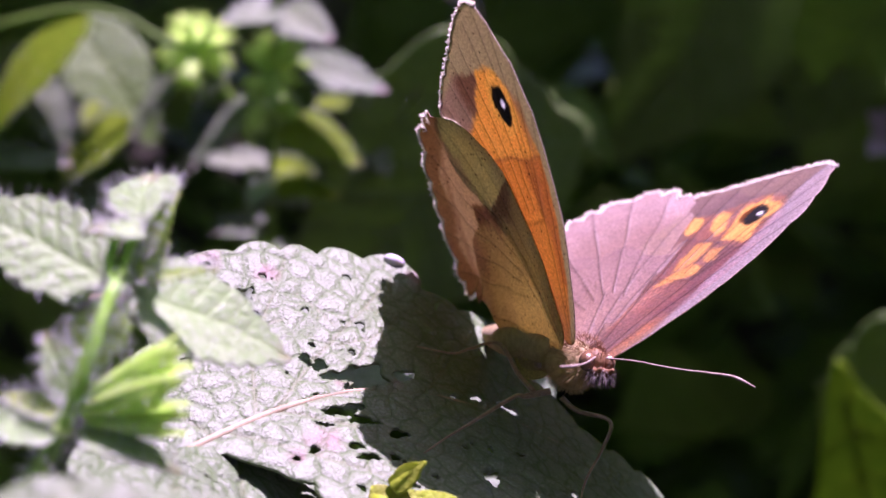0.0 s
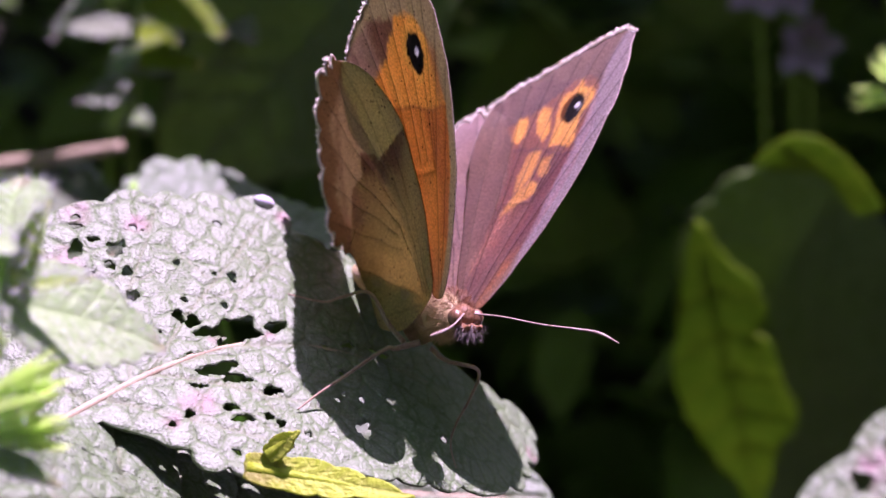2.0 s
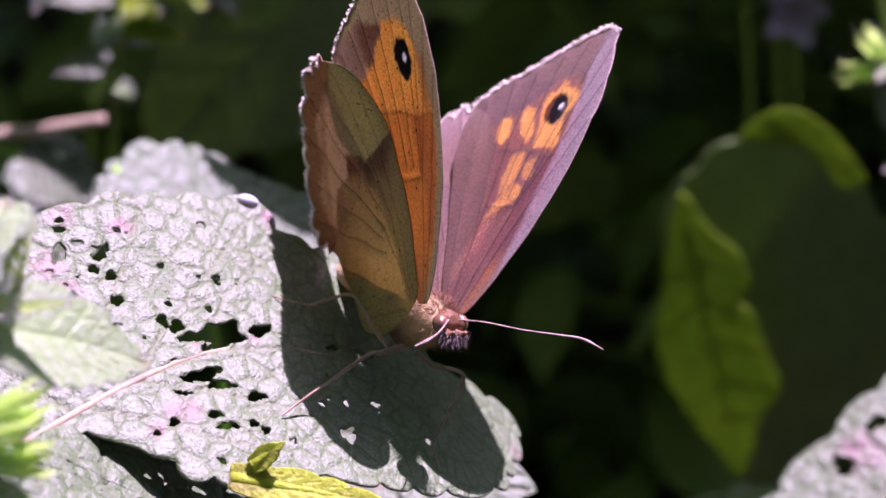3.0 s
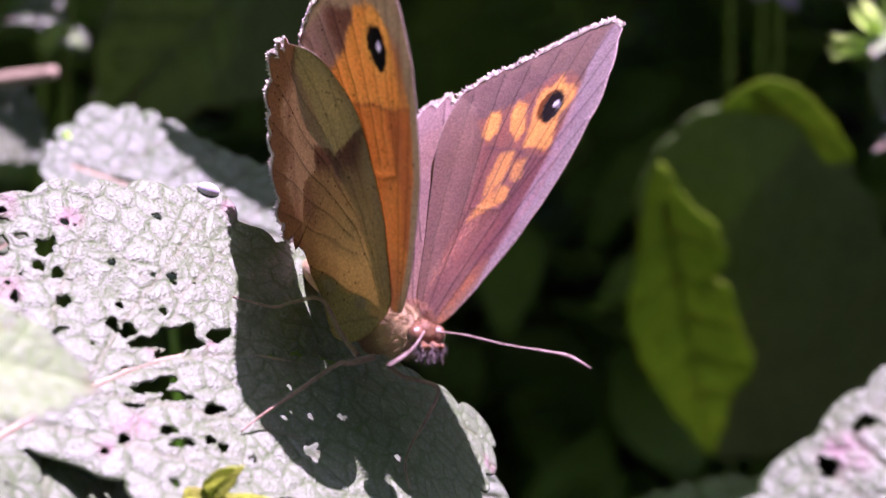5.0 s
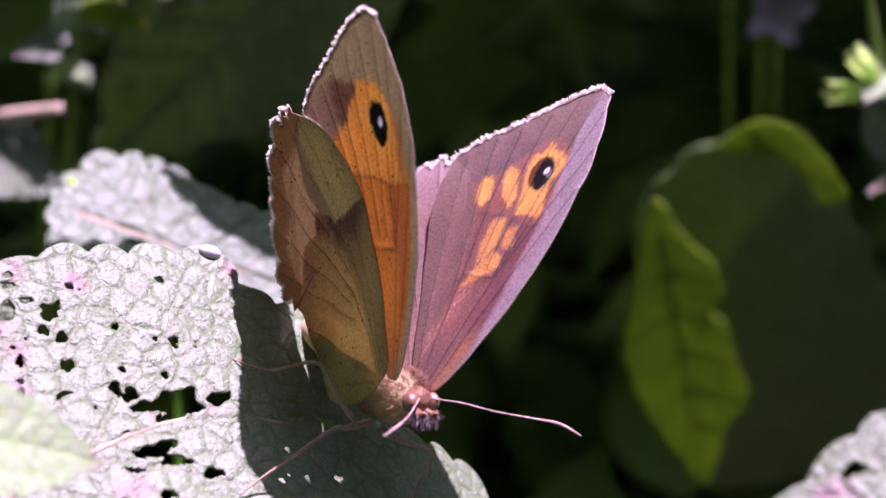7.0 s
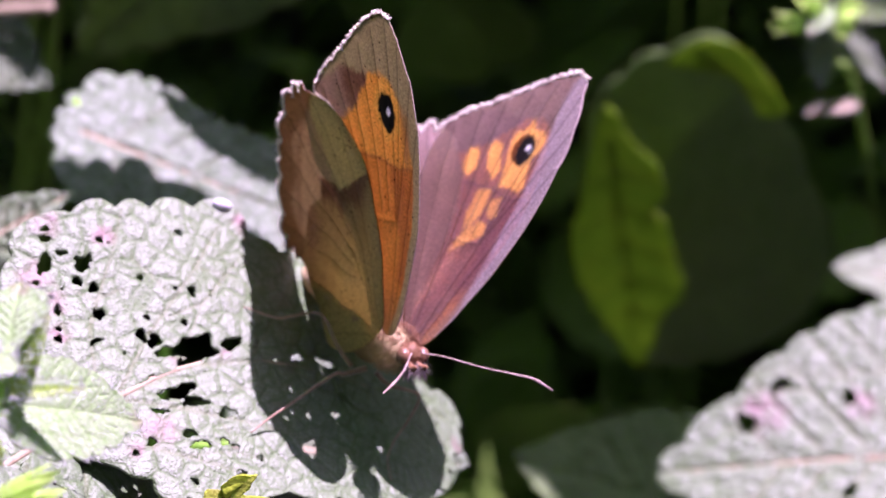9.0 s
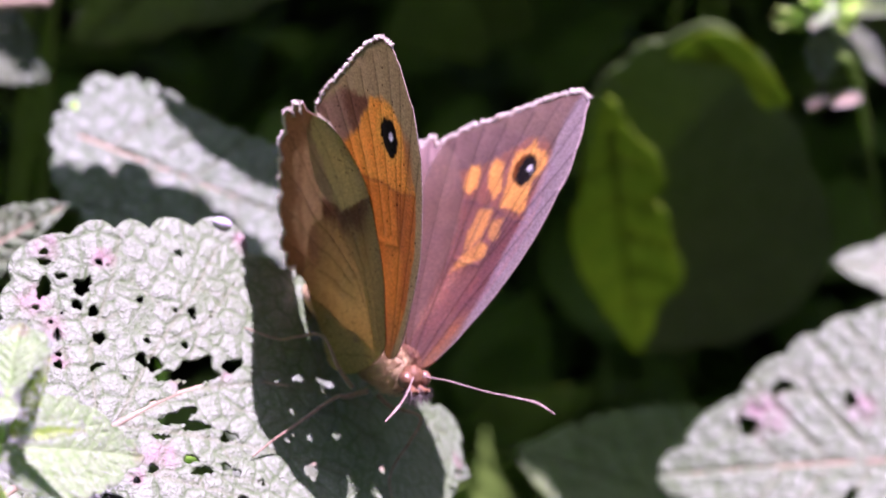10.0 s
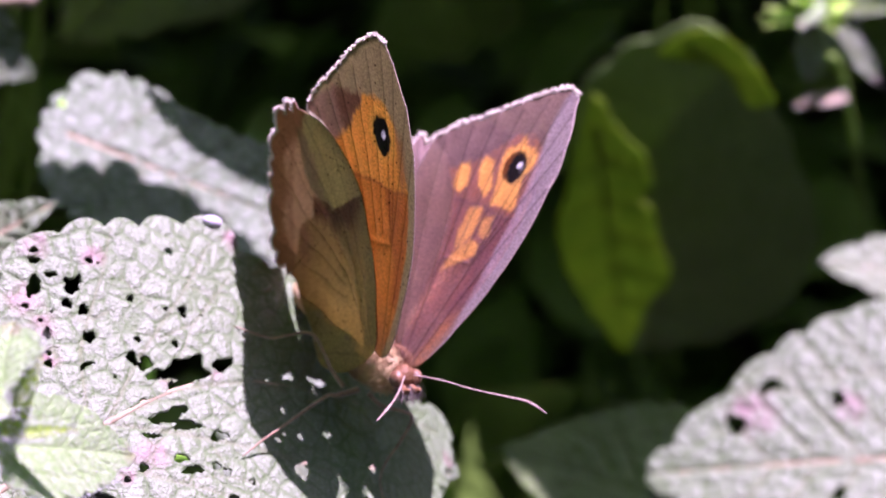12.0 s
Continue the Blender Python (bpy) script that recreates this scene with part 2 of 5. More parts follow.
def feather_veins(length, width, pairs=6, w=0.35):
    veins = [((0, 0), (length * 0.97, 0), w * 1.3)]
    for i in range(pairs):
        x = length * (0.06 + 0.72 * i / pairs)
        reach = width * 0.5 * math.sin(math.pi * min(1, (x / length + 0.16)) ** 0.7)
        for side in (1, -1):
            veins.append(((x, 0), (x + reach * 0.75, side * reach), w * 0.8))
            veins.append(((x + reach * 0.4, side * reach * 0.53), (x + reach * 0.95, side * reach * 0.62), w * 0.5))
    return veins


def blade_mesh(name, outline, centre, veins, height, material, rings=40, thick=0.25, holes=(), stains=(), quilt=0.25, seed=0):
    """A leaf blade: rings shrink from the outline to the centre; two faces and a rim; holes eaten through."""
    outline = np.asarray(outline, float)
    if np.sum(outline[:, 0] * np.roll(outline[:, 1], -1) - np.roll(outline[:, 0], -1) * outline[:, 1]) < 0:
        outline = outline[::-1]
    n = len(outline)
    centre = np.array(centre, float)
    k = np.linspace(1, 0.03, rings) ** 0.9
    xy = np.vstack([centre + (outline - centre) * f for f in k])
    inside = np.zeros(len(xy))
    for hx, hy, ra, rb, turn in holes:
        c, s = math.cos(turn), math.sin(turn)
        d = xy - (hx, hy)
        q = np.c_[(d[:, 0] * c + d[:, 1] * s) / ra, (-d[:, 0] * s + d[:, 1] * c) / rb]
        wob = 1 + 0.22 * np.sin(3 * np.arctan2(q[:, 1], q[:, 0]) + hx) + 0.12 * np.sin(5 * np.arctan2(q[:, 1], q[:, 0]) + hy)
        rho = np.linalg.norm(q, axis=1) / wob
        edge = (rho > 0.72) & (rho < 1.3)
        xy[edge] = (hx, hy) + d[edge] / rho[edge][:, None]
        inside = np.maximum(inside, (rho < 0.72) * 1.0)
    v = vein_field(xy, veins)
    stain = np.zeros(len(xy))
    for sx, sy, r in stains:
        d = np.linalg.norm(xy - (sx, sy), axis=1) / r
        d = d + 0.35 * np.array([noise.noise((x * 1.3, y * 1.3, sx)) for x, y in xy])
        stain = np.maximum(stain, np.clip(1.6 - 1.5 * d, 0, 1))
    lumps = np.array([noise.noise((x * 0.55 + seed, y * 0.55, 3.1)) + 0.6 * noise.noise((x * 1.3, y * 1.3, seed)) for x, y in xy])
    z = height(xy[:, 0], xy[:, 1]) + quilt * (lumps * 0.7 - 1.1 * v)
    m = len(xy)
    top, low = np.c_[xy, z], np.c_[xy, z - thick * (1 + 0.8 * v)]
    faces, gone = [], inside > 0.5
    idx = np.arange(m).reshape(rings, n)
    for r in range(rings - 1):
        a, b = idx[r], idx[r + 1]
        for i in range(n):
            j = (i + 1) % n
            q = (a[i], a[j], b[j], b[i])
            if sum(bool(gone[x]) for x in q) == 0:
                faces.append(q)
    if len(faces) and not gone[idx[-1]].any():
        faces.append(tuple(idx[-1]))
    under = [tuple(x + m for x in reversed(f)) for f in faces]
    count = {}
    for f in faces:
        for a, b in zip(f, f[1:] + f[:1]):
            count[(a, b)] = 1
    rim = [(b, a, a + m, b + m) for a, b in count if (b, a) not in count]
    me = mesh_of(name, np.vstack([top, low]), faces + under + rim, material, vein=np.r_[v, v], stain=np.r_[stain, stain])
    return me


def border_distance(xy, ring):
    """Distance to a closed ring, negative inside."""
    d = np.full(len(xy), 1e9)
    inside = np.zeros(len(xy), bool)
    x, y = xy.T
    for (ax, ay), (bx, by) in zip(ring, np.roll(ring, -1, 0)):
        ex, ey = bx - ax, by - ay
        t = np.clip(((x - ax) * ex + (y - ay) * ey) / (ex * ex + ey * ey + 1e-9), 0, 1)
        d = np.minimum(d, (x - ax - t * ex) ** 2 + (y - ay - t * ey) ** 2)
        if ay != by:
            inside ^= ((ay > y) != (by > y)) & (x < ex * (y - ay) / (by - ay) + ax)
    return np.where(inside, -1.0, 1.0) * np.sqrt(d)


def hole_distance(xy, hole):
    """Rough distance to the ragged edge of a hole, positive inside it."""
    hx, hy, ra, rb, turn = hole
    c, s = math.cos(turn), math.sin(turn)
    d = xy - (hx, hy)
    p, q = (d[:, 0] * c + d[:, 1] * s) / ra, (-d[:, 0] * s + d[:, 1] * c) / rb
    a = np.arctan2(q, p)
    ragged = 1 + 0.16 * np.sin(3 * a + hx * 3) + 0.1 * np.sin(5 * a + hy * 5) + 0.06 * np.sin(9 * a + hx)
    return (ragged - np.hypot(p, q)) * math.sqrt(ra * rb)


def sheet_mesh(name, outline, holes, veins, height, material, step=0.2, thick=0.22, stains=(), quilt=0.2, seed=0):
    """A finely meshed leaf blade: a square net cut along the outline and round each hole."""
    lo, hi = outline.min(0) - step, outline.max(0) + step
    nx, ny = (np.ceil((hi - lo) / step).astype(int) + 1).tolist()
    gx, gy = np.meshgrid(lo[0] + step * np.arange(nx), lo[1] + step * np.arange(ny))
    xy = np.c_[gx.ravel(), gy.ravel()]

    def border(p):
        d = border_distance(p, outline)
        for h in holes:
            near = np.hypot(p[:, 0] - h[0], p[:, 1] - h[1]) < max(h[2], h[3]) * 1.6 + 2 * step
            d[near] = np.maximum(d[near], hole_distance(p[near], h))
        return d

    sd = border(xy).reshape(ny, nx)
    mid = (sd[:-1, :-1] + sd[1:, :-1] + sd[:-1, 1:] + sd[1:, 1:]) / 4 < 0
    idx = np.arange(nx * ny).reshape(ny, nx)
    quads = np.c_[idx[:-1, :-1][mid], idx[:-1, 1:][mid], idx[1:, 1:][mid], idx[1:, :-1][mid]]
    used, count = np.unique(quads, return_counts=True)
    rim_verts = used[count < 4]
    dy, dx = np.gradient(sd, step)
    g = np.c_[dx.ravel(), dy.ravel()][rim_verts]
    g /= np.linalg.norm(g, axis=1)[:, None] + 1e-6
    xy[rim_verts] -= g * np.clip(sd.ravel()[rim_verts], -0.9 * step, 0.9 * step)[:, None]
    back = np.full(nx * ny, -1)
    back[used] = np.arange(len(used))
    quads, xy = back[quads], xy[used]
    v = vein_field(xy, veins)
    stain = np.zeros(len(xy))
    for sx, sy, r in stains:
        d = np.linalg.norm(xy - (sx, sy), axis=1) / r
        near = d < 2
        d[near] += 0.35 * np.array([noise.noise((x * 1.3, y * 1.3, sx)) for x, y in xy[near]])
        stain = np.maximum(stain, np.clip(1.6 - 1.5 * d, 0, 1))
    lumps = np.array([noise.noise((x * 0.5 + seed, y * 0.5, 3.1)) + 0.45 * noise.noise((x * 1.2, y * 1.2, seed)) for x, y in xy])
    z = height(xy[:, 0], xy[:, 1]) + quilt * (0.8 * lumps - 1.5 * v)
    m = len(xy)
    verts = np.vstack([np.c_[xy, z], np.c_[xy, z - thick * (1 + 0.8 * v)]])
    edges = np.vstack([quads[:, [0, 1]], quads[:, [1, 2]], quads[:, [2, 3]], quads[:, [3, 0]]])
    have = set(map(tuple, edges.tolist()))
    rim = [(q, p, p + m, q + m) for p, q in have if (q, p) not in have]
    faces = quads.tolist() + (quads[:, ::-1] + m).tolist() + rim
    return mesh_of(name, verts, faces, material, vein=np.r_[v, v], stain=np.r_[stain, stain])


def tube(path, radii, sides=8):
    """Verts and faces of a tube along a path."""
    p = np.asarray(path, float)
    r = np.broadcast_to(np.asarray(radii, float), len(p))
    t = np.gradient(p, axis=0)
    t /= np.linalg.norm(t, axis=1)[:, None] + 1e-9
    ref = np.array([0.3, 0.5, 0.81])
    verts, faces = [], []
    for i in range(len(p)):
        u = np.cross(t[i], ref)
        u /= np.linalg.norm(u) + 1e-9
        w = np.cross(t[i], u)
        for k in range(sides):
            a = 2 * math.pi * k / sides
            verts.append(p[i] + r[i] * (math.cos(a) * u + math.sin(a) * w))
    for i in range(len(p) - 1):
        for k in range(sides):
            j = (k + 1) % sides
            faces.append((i * sides + k, i * sides + j, (i + 1) * sides + j, (i + 1) * sides + k))
    faces.append(tuple(range(sides))[::-1])
    faces.append(tuple((len(p) - 1) * sides + k for k in range(sides)))
    return verts, faces


def curve_path(ctrl, n=24):
    c = np.asarray(ctrl, float)
    q = np.vstack([2 * c[0] - c[1], c, 2 * c[-1] - c[-2]])
    out = []
    for i in range(1, len(q) - 2):
        for t in np.linspace(0, 1, n, endpoint=False):
            p0, p1, p2, p3 = q[i - 1], q[i], q[i + 1], q[i + 2]
            out.append(0.5 * (2 * p1 + (p2 - p0) * t + (2 * p0 - 5 * p1 + 4 * p2 - p3) * t**2 + (3 * p1 - p0 - 3 * p2 + p3) * t**3))
    out.append(c[-1])
    return np.array(out)


def ball(centre, radii, turn=None, nu=20, nv=14):
    verts, faces = [], []
    for i in range(nv + 1):
        th = math.pi * i / nv
        for j in range(nu):
            ph = 2 * math.pi * j / nu
            q = np.array([radii[0] * math.cos(th), radii[1] * math.sin(th) * math.cos(ph), radii[2] * math.sin(th) * math.sin(ph)])
            if turn is not None:
                q = turn @ q
            verts.append(np.array(centre) + q)
    for i in range(nv):
        for j in range(nu):
            k = (j + 1) % nu
            faces.append((i * nu + j, i * nu + k, (i + 1) * nu + k, (i + 1) * nu + j))
    return verts, faces


def hair_tuft(points, normals, length, width, droop=0.25, spread=0.5, lean=(0, 0, 0), seed=0):
    """Many tapered hairs, each of two crossed slivers."""
    r = np.random.default_rng(seed)
    verts, faces = [], []
    for p, nrm in zip(points, normals):
        d = np.array(nrm) + r.normal(0, spread, 3) * 0.6 + np.array(lean)
        d /= np.linalg.norm(d) + 1e-9
        ln = length * r.uniform(0.5, 1.15)
        s = np.cross(d, r.normal(0, 1, 3))
        s /= np.linalg.norm(s) + 1e-9
        s2 = np.cross(d, s)
        mid = np.array(p) + d * ln * 0.55
        end = np.array(p) + d * ln + np.array([0, 0, -droop * ln * 0.3]) + s * ln * 0.12
        for side in (s, s2):
            k = len(verts)
            verts += [p - side * width / 2, p + side * width / 2, mid + side * width * 0.35, mid - side * width * 0.35, end]
            faces += [(k, k + 1, k + 2, k + 3), (k + 3, k + 2, k + 4)]
    return verts, faces


# ---- the ground and the thicket ----
def ground():
    """One sheet that reaches the horizon; it rises into a bank behind the plants."""
    xs = np.r_[-20000, -4000, -1500, np.linspace(-600, 600, 41), 1500, 4000, 20000]
    ys = np.r_[-20000, -4000, -1500, np.linspace(-500, 900, 47), 1500, 4000, 20000]
    verts, faces = [], []
    for y in ys:
        for x in xs:
            rise = 330 / (1 + math.exp(-(y - 330) / 45))
            verts.append((x, y, -260 + rise + 14 * noise.noise((x * 0.012, y * 0.012, 0.4)) + 5 * noise.noise((x * 0.05, y * 0.05, 2))))
    for j in range(len(ys) - 1):
        for i in range(len(xs) - 1):
            k = j * len(xs) + i
            faces.append((k, k + 1, k + 1 + len(xs), k + len(xs)))
    tagged(new("ground", mesh_of("ground", verts, faces, SOIL)), "dark bare soil bank under the plants", "ground", kind="structure")


def small_leaf(r, size):
    """A cheap folded leaf for the thicket, base at 0, along x."""
    w = size * r.uniform(0.28, 0.42)
    v = []
    for s, h in ((0, 0), (0.2, 0.75), (0.45, 1.0), (0.72, 0.7), (1.0, 0.0)):
        z = -0.25 * size * s * s
        v += [(s * size, -h * w, z + 0.25 * h * w), (s * size, 0, z), (s * size, h * w, z + 0.25 * h * w)]
    f = []
    for i in range(4):
        for k in (0, 1):
            a = i * 3 + k
            f.append((a, a + 1, a + 4, a + 3))
    return np.array(v), f


# spots kept sunlit by gaps in the added foliage: place in mm and reach
SUNNY = [(24, 117, -45, 13), (42, 108, -18, 9), (-42, 106, 18, 9), (-52, 110, 21, 8), (-74, 109, 19, 10), (-33, 103, 16, 7), (-36, 103, 8, 7), (52, 95, -10, 7), (57, 93, -14, 6), (-49, 97, -13, 9), (-50, 108, -3, 6), (-52, 99, -8, 7),
         (-33, 52, -3, 9), (-28, 53, -4, 9), (-19, 49, -9, 9), (40, 42, -30, 24), (57, 83, -36, 9), (46, 60, -21, 9), (40, 150, -2, 7), (45, 152, -3, 7), (47, 150, -12, 7)]


def foliage(name, count, box, size, sunny, label, seed, low_edge=True, open_zone=None, material=None):
    r = np.random.default_rng(seed)
    verts, faces, k = [], [], 0
    lo, hi = np.array(box[0], float), np.array(box[1], float)
    sun = np.array(SUN)
    made = 0
    for _ in range(count * 2):
        if made >= count:
            break
        c = lo + (hi - lo) * r.random(3)
        ln = r.uniform(*size)
        if sunny:
            foot = c - sun * (c[2] + 10) / sun[2]
            if low_edge and foot[1] < 34 + ln * 0.5:
                continue
            bad = open_zone is not None and open_zone[0] - ln / 2 < foot[0] < open_zone[1] + ln / 2 and open_zone[2] - ln / 2 < foot[1] < open_zone[3] + ln / 2
            for x, y, z, reach in SUNNY:
                q = c - sun * (c[2] - z) / sun[2]
                if c[2] > z and math.hypot(q[0] - x, q[1] - y) < reach + ln * 0.5:
                    bad = True
            if bad:
                continue
        v, f = small_leaf(r, ln)
        e = Euler((r.normal(0, 0.6), r.normal(0, 0.6), r.uniform(0, 6.3)))
        v = (v - (ln / 2, 0, 0)) @ np.array(e.to_matrix()).T + c
        verts.append(v)
        faces += [tuple(i + k for i in q) for q in f]
        k += len(v)
        made += 1
    tagged(new(name, mesh_of(name, np.vstack(verts), faces, material or THICKET)), label, "foliage", kind="stuff")


ground()
foliage("thicket", 4200, ((-300, 195, -250), (300, 340, 190)), (16, 36), True, "dense shaded dark green leaves of the thicket behind", 3, False)
foliage("low_foliage", 700, ((-220, 150, -250), (220, 210, -122)), (18, 45), False, "dark green leaves low down in deep shade", 5)
# added above view only to shade what lies behind; gaps let sun spots through
foliage("overhanging_foliage", 560, ((-300, 20, 62), (420, 420, 190)), (14, 34), True, "unseen leafy boughs added to shade the thicket", 4, True, None, SHADE_BOUGH)
# unseen layer overhead: blocks sky, passes green light, open along the sun
foliage("tree_canopy", 2300, ((-900, -900, 330), (1100, 800, 560)), (80, 150), True, "unseen green foliage added overhead to cut the sky light", 8, False, (-75, 110, -150, 40), SCREEN_LEAF)
# three unseen leaf walls added all round, to hold off low sky light
foliage("hedge", 1500, ((-700, -620, -250), (700, -480, 450)), (50, 100), False, "unseen wall of leaves added on the near side to block low sky", 9, True, None, SCREEN_LEAF)
foliage("hedge", 900, ((-560, -500, -250), (-430, 300, 450)), (50, 100), False, "unseen wall of leaves added at the side to block low sky", 10, True, None, SCREEN_LEAF)
foliage("hedge", 900, ((430, -500, -250), (560, 300, 450)), (50, 100), False, "unseen wall of leaves added at the side to block low sky", 12, True, None, SCREEN_LEAF)


# ---- leaves ----
def leaf(name, at, outline, centre, veins, height, material, label, rings=36, holes=(), stains=(), quilt=0.25, stalk=None, thick=0.25, seed=0, rib=True):
    ob = thing(name, at, label, "leaf")
    part("blade", blade_mesh("blade", outline, centre, veins, height, material, rings, thick, holes, stains, quilt, seed), ob)
    if rib:
        a, b, w = veins[0]
        line = np.array([np.array(a) + (np.array(b) - np.array(a)) * t for t in np.linspace(0, 1, 24)])
        z = height(line[:, 0], line[:, 1]) - 0.25 - quilt * 0.8
        part("midrib", mesh_of("midrib", *tube(np.c_[line, z], np.linspace(w * 1.1, w * 0.3, 24)), TWIG if material is LEAF else material), ob)
    if stalk is not None:
        part("stalk", mesh_of("stalk", *tube(curve_path(stalk, 10), 0.45), STEM), ob)
    return ob


def simple_leaf(name, origin, direction, normal, length, width, material, label, teeth=18, depth=1.0, bend=0.12, fold=0.15, stalk=None, heart=0.1, seed=1, rings=30, quilt=0.3, holes=(), stains=(), n=300, taper=1.0):
    outline = toothed(ovate(length, width, n, heart, taper), teeth, depth, 0.6, seed)
    height = lambda x, y: -bend * length * (np.clip(x, 0, None) / length) ** 2 + fold * np.abs(y) ** 1.2 * 0.6
    return leaf(name, axes(origin, direction, normal), outline, (length * 0.45, 0), feather_veins(length, width), height, material, label, rings, holes, stains, quilt, stalk, seed=seed)


def shaped_leaf(name, origin, direction, normal, ctrl, teeth, depth, material, label, seed=1, stalk=None, bulge=0.0, n=320, rings=26):
    """A leaf whose outline runs through a few control points (mm) on its own plane."""
    outline = toothed(spline_closed(ctrl, n), teeth, depth, 0.6, seed)
    lo, hi = outline.min(0), outline.max(0)
    mid = np.mean(outline, 0)
    size = float(max(hi - lo))
    far = outline[np.argmax(np.linalg.norm(outline - mid, axis=1))]
    way = (far - mid) / np.linalg.norm(far - mid)
    near = mid + way * float(np.min((outline - mid) @ way)) * 0.8
    far = mid + (far - mid) * 0.9
    veins = [(tuple(near), tuple(far), 0.3)]
    across = np.array([-(far - near)[1], (far - near)[0]]) / (np.linalg.norm(far - near) + 1e-9)
    for k in range(5):
        p = near + (far - near) * (0.12 + 0.16 * k)
        for side in (1, -1):
            veins.append((tuple(p), tuple(p + (far - near) * 0.22 + across * side * size * 0.36), 0.2))
    height = lambda x, y: -bulge * ((x - mid[0]) ** 2 + (y - mid[1]) ** 2) / size * 2
    return leaf(name, axes(origin, direction, normal), outline, mid, veins, height, material, label, rings, (), (), 0.3 if material is LEAF else 0.12, stalk, seed=seed)


LEAF_AT = Matrix(((0.57691, -0.51750, 0.63195, -0.02060), (0.79383, 0.53745, -0.28458, -0.00988), (-0.19238, 0.66584, 0.72087, 0.00084), (0, 0, 0, 1)))


def perch_leaf():
    """The pitted leaf on which the butterfly stands; x runs along its midrib."""
    ctrl = [(-9.5, 0.6), (-5.0, -0.9), (-2.6, -1.0), (0.2, -2.9), (0.9, -4.6), (1.6, -6.4), (3.2, -8.4), (7.1, -9.6), (11.5, -11.6), (16.5, -13.8), (22, -15.6), (27.4, -16.0), (31.1, -14.8), (35.0, -13.0), (37.4, -11.4), (37.2, -9.0),
            (33.2, -6.4), (30.6, -4.6), (28.6, -1.2), (27.2, 2.4), (26.2, 5.4), (24.4, 7.6), (22.3, 9.2), (21.8, 11.3), (20.4, 13.2), (17.4, 14.2), (13.6, 15.2), (10.0, 16.6), (6.4, 17.2), (3.4, 16.6), (1.0, 13.8), (-2.0, 10.5), (-5.4, 7.6), (-8.4, 4.6)]
    outline = toothed(spline_closed(ctrl, 620), 30, 1.0, 0.55, 4)
    veins = [((-9.5, 0.2), (2.8, 1.4), 0.30), ((2.8, 1.4), (9.7, 1.4), 0.24), ((9.7, 1.4), (16, -0.6), 0.22), ((16, -0.6), (35, -10.4), 0.2), ((2.9, 1.5), (8.1, 5.0), 0.17), ((8.1, 5.0), (14.8, 8.6), 0.16), ((14.8, 8.6), (19.4, 11.4), 0.14),
             ((1.4, 1.6), (4.3, 7.3), 0.17), ((4.3, 7.3), (9.8, 13.0), 0.15), ((9.8, 13.0), (12, 15.6), 0.12), ((2.8, 1.4), (6.1, -0.9), 0.2), ((6.1, -0.9), (12.9, -5.7), 0.18), ((12.9, -5.7), (23, -13.5), 0.16), ((-1, 0.9), (3.3, -3.6), 0.17), ((3.3, -3.6), (9, -8.8), 0.15),
             ((8.6, 1.4), (13.5, 5.6), 0.12), ((13.5, 5.6), (20, 8.4), 0.11), ((15.4, 0.2), (24, 5.2), 0.14), ((19.5, -2.2), (27, 1.2), 0.13), ((23.5, -4.3), (30, -3.4), 0.12), ((17, -1.2), (26, -10.5), 0.14), ((22, -3.7), (33, -12.6), 0.13), ((13.2, 5.7), (10.4, 5.7), 0.08), ((10.4, 5.7), (8.8, 7.4), 0.08),
             ((14.8, 8.6), (17.6, 6.9), 0.08), ((11.5, 7.4), (10.2, 11.8), 0.09), ((6.1, 9.2), (3.2, 12.6), 0.1), ((6.1, 9.2), (9.6, 9.4), 0.08), ((4.6, -4.9), (8.4, -6.2), 0.08), ((8.4, -6.2), (11.1, -8.1), 0.08), ((-2, 1), (-4, 6.5), 0.14), ((9.3, -3.2), (9.0, -6.0), 0.08), ((12, -1.4), (16.2, -4.4), 0.09)]
    eaten = [(10.83, 2.55, 1.6, 1.1, 0.1), (11.6, 1.9, 1.0, 0.6, -0.2), (13.99, 1.72, 1.05, 0.51, 3.12), (7.52, 5.18, 0.64, 0.42, 1.37), (8.19, 4.35, 0.72, 0.47, 0.62), (8.55, 3.12, 0.97, 0.43, 2.87), (9.15, 1.9, 0.4, 0.35, 1.31), (13.37, 7.04, 0.45, 0.3, 2.98), (13.23, 6.5, 0.27, 0.16, 2.48),
             (4.17, 13.6, 0.97, 0.49, 0.8), (5.25, 15.52, 0.49, 0.3, 2.46), (5.66, 16.26, 0.33, 0.29, 0), (5.7, 13.9, 0.5, 0.25, 2.71), (6.54, 12.38, 0.75, 0.53, 1.32), (7.37, 12.65, 0.5, 0.21, 1.02), (5.54, 11.23, 0.47, 0.38, 1.73), (6.36, 10.24, 0.5, 0.42, 0.8), (5.62, 8.11, 0.54, 0.45, 0.8), (3.02, 9.73, 0.58, 0.28, 1.03)]
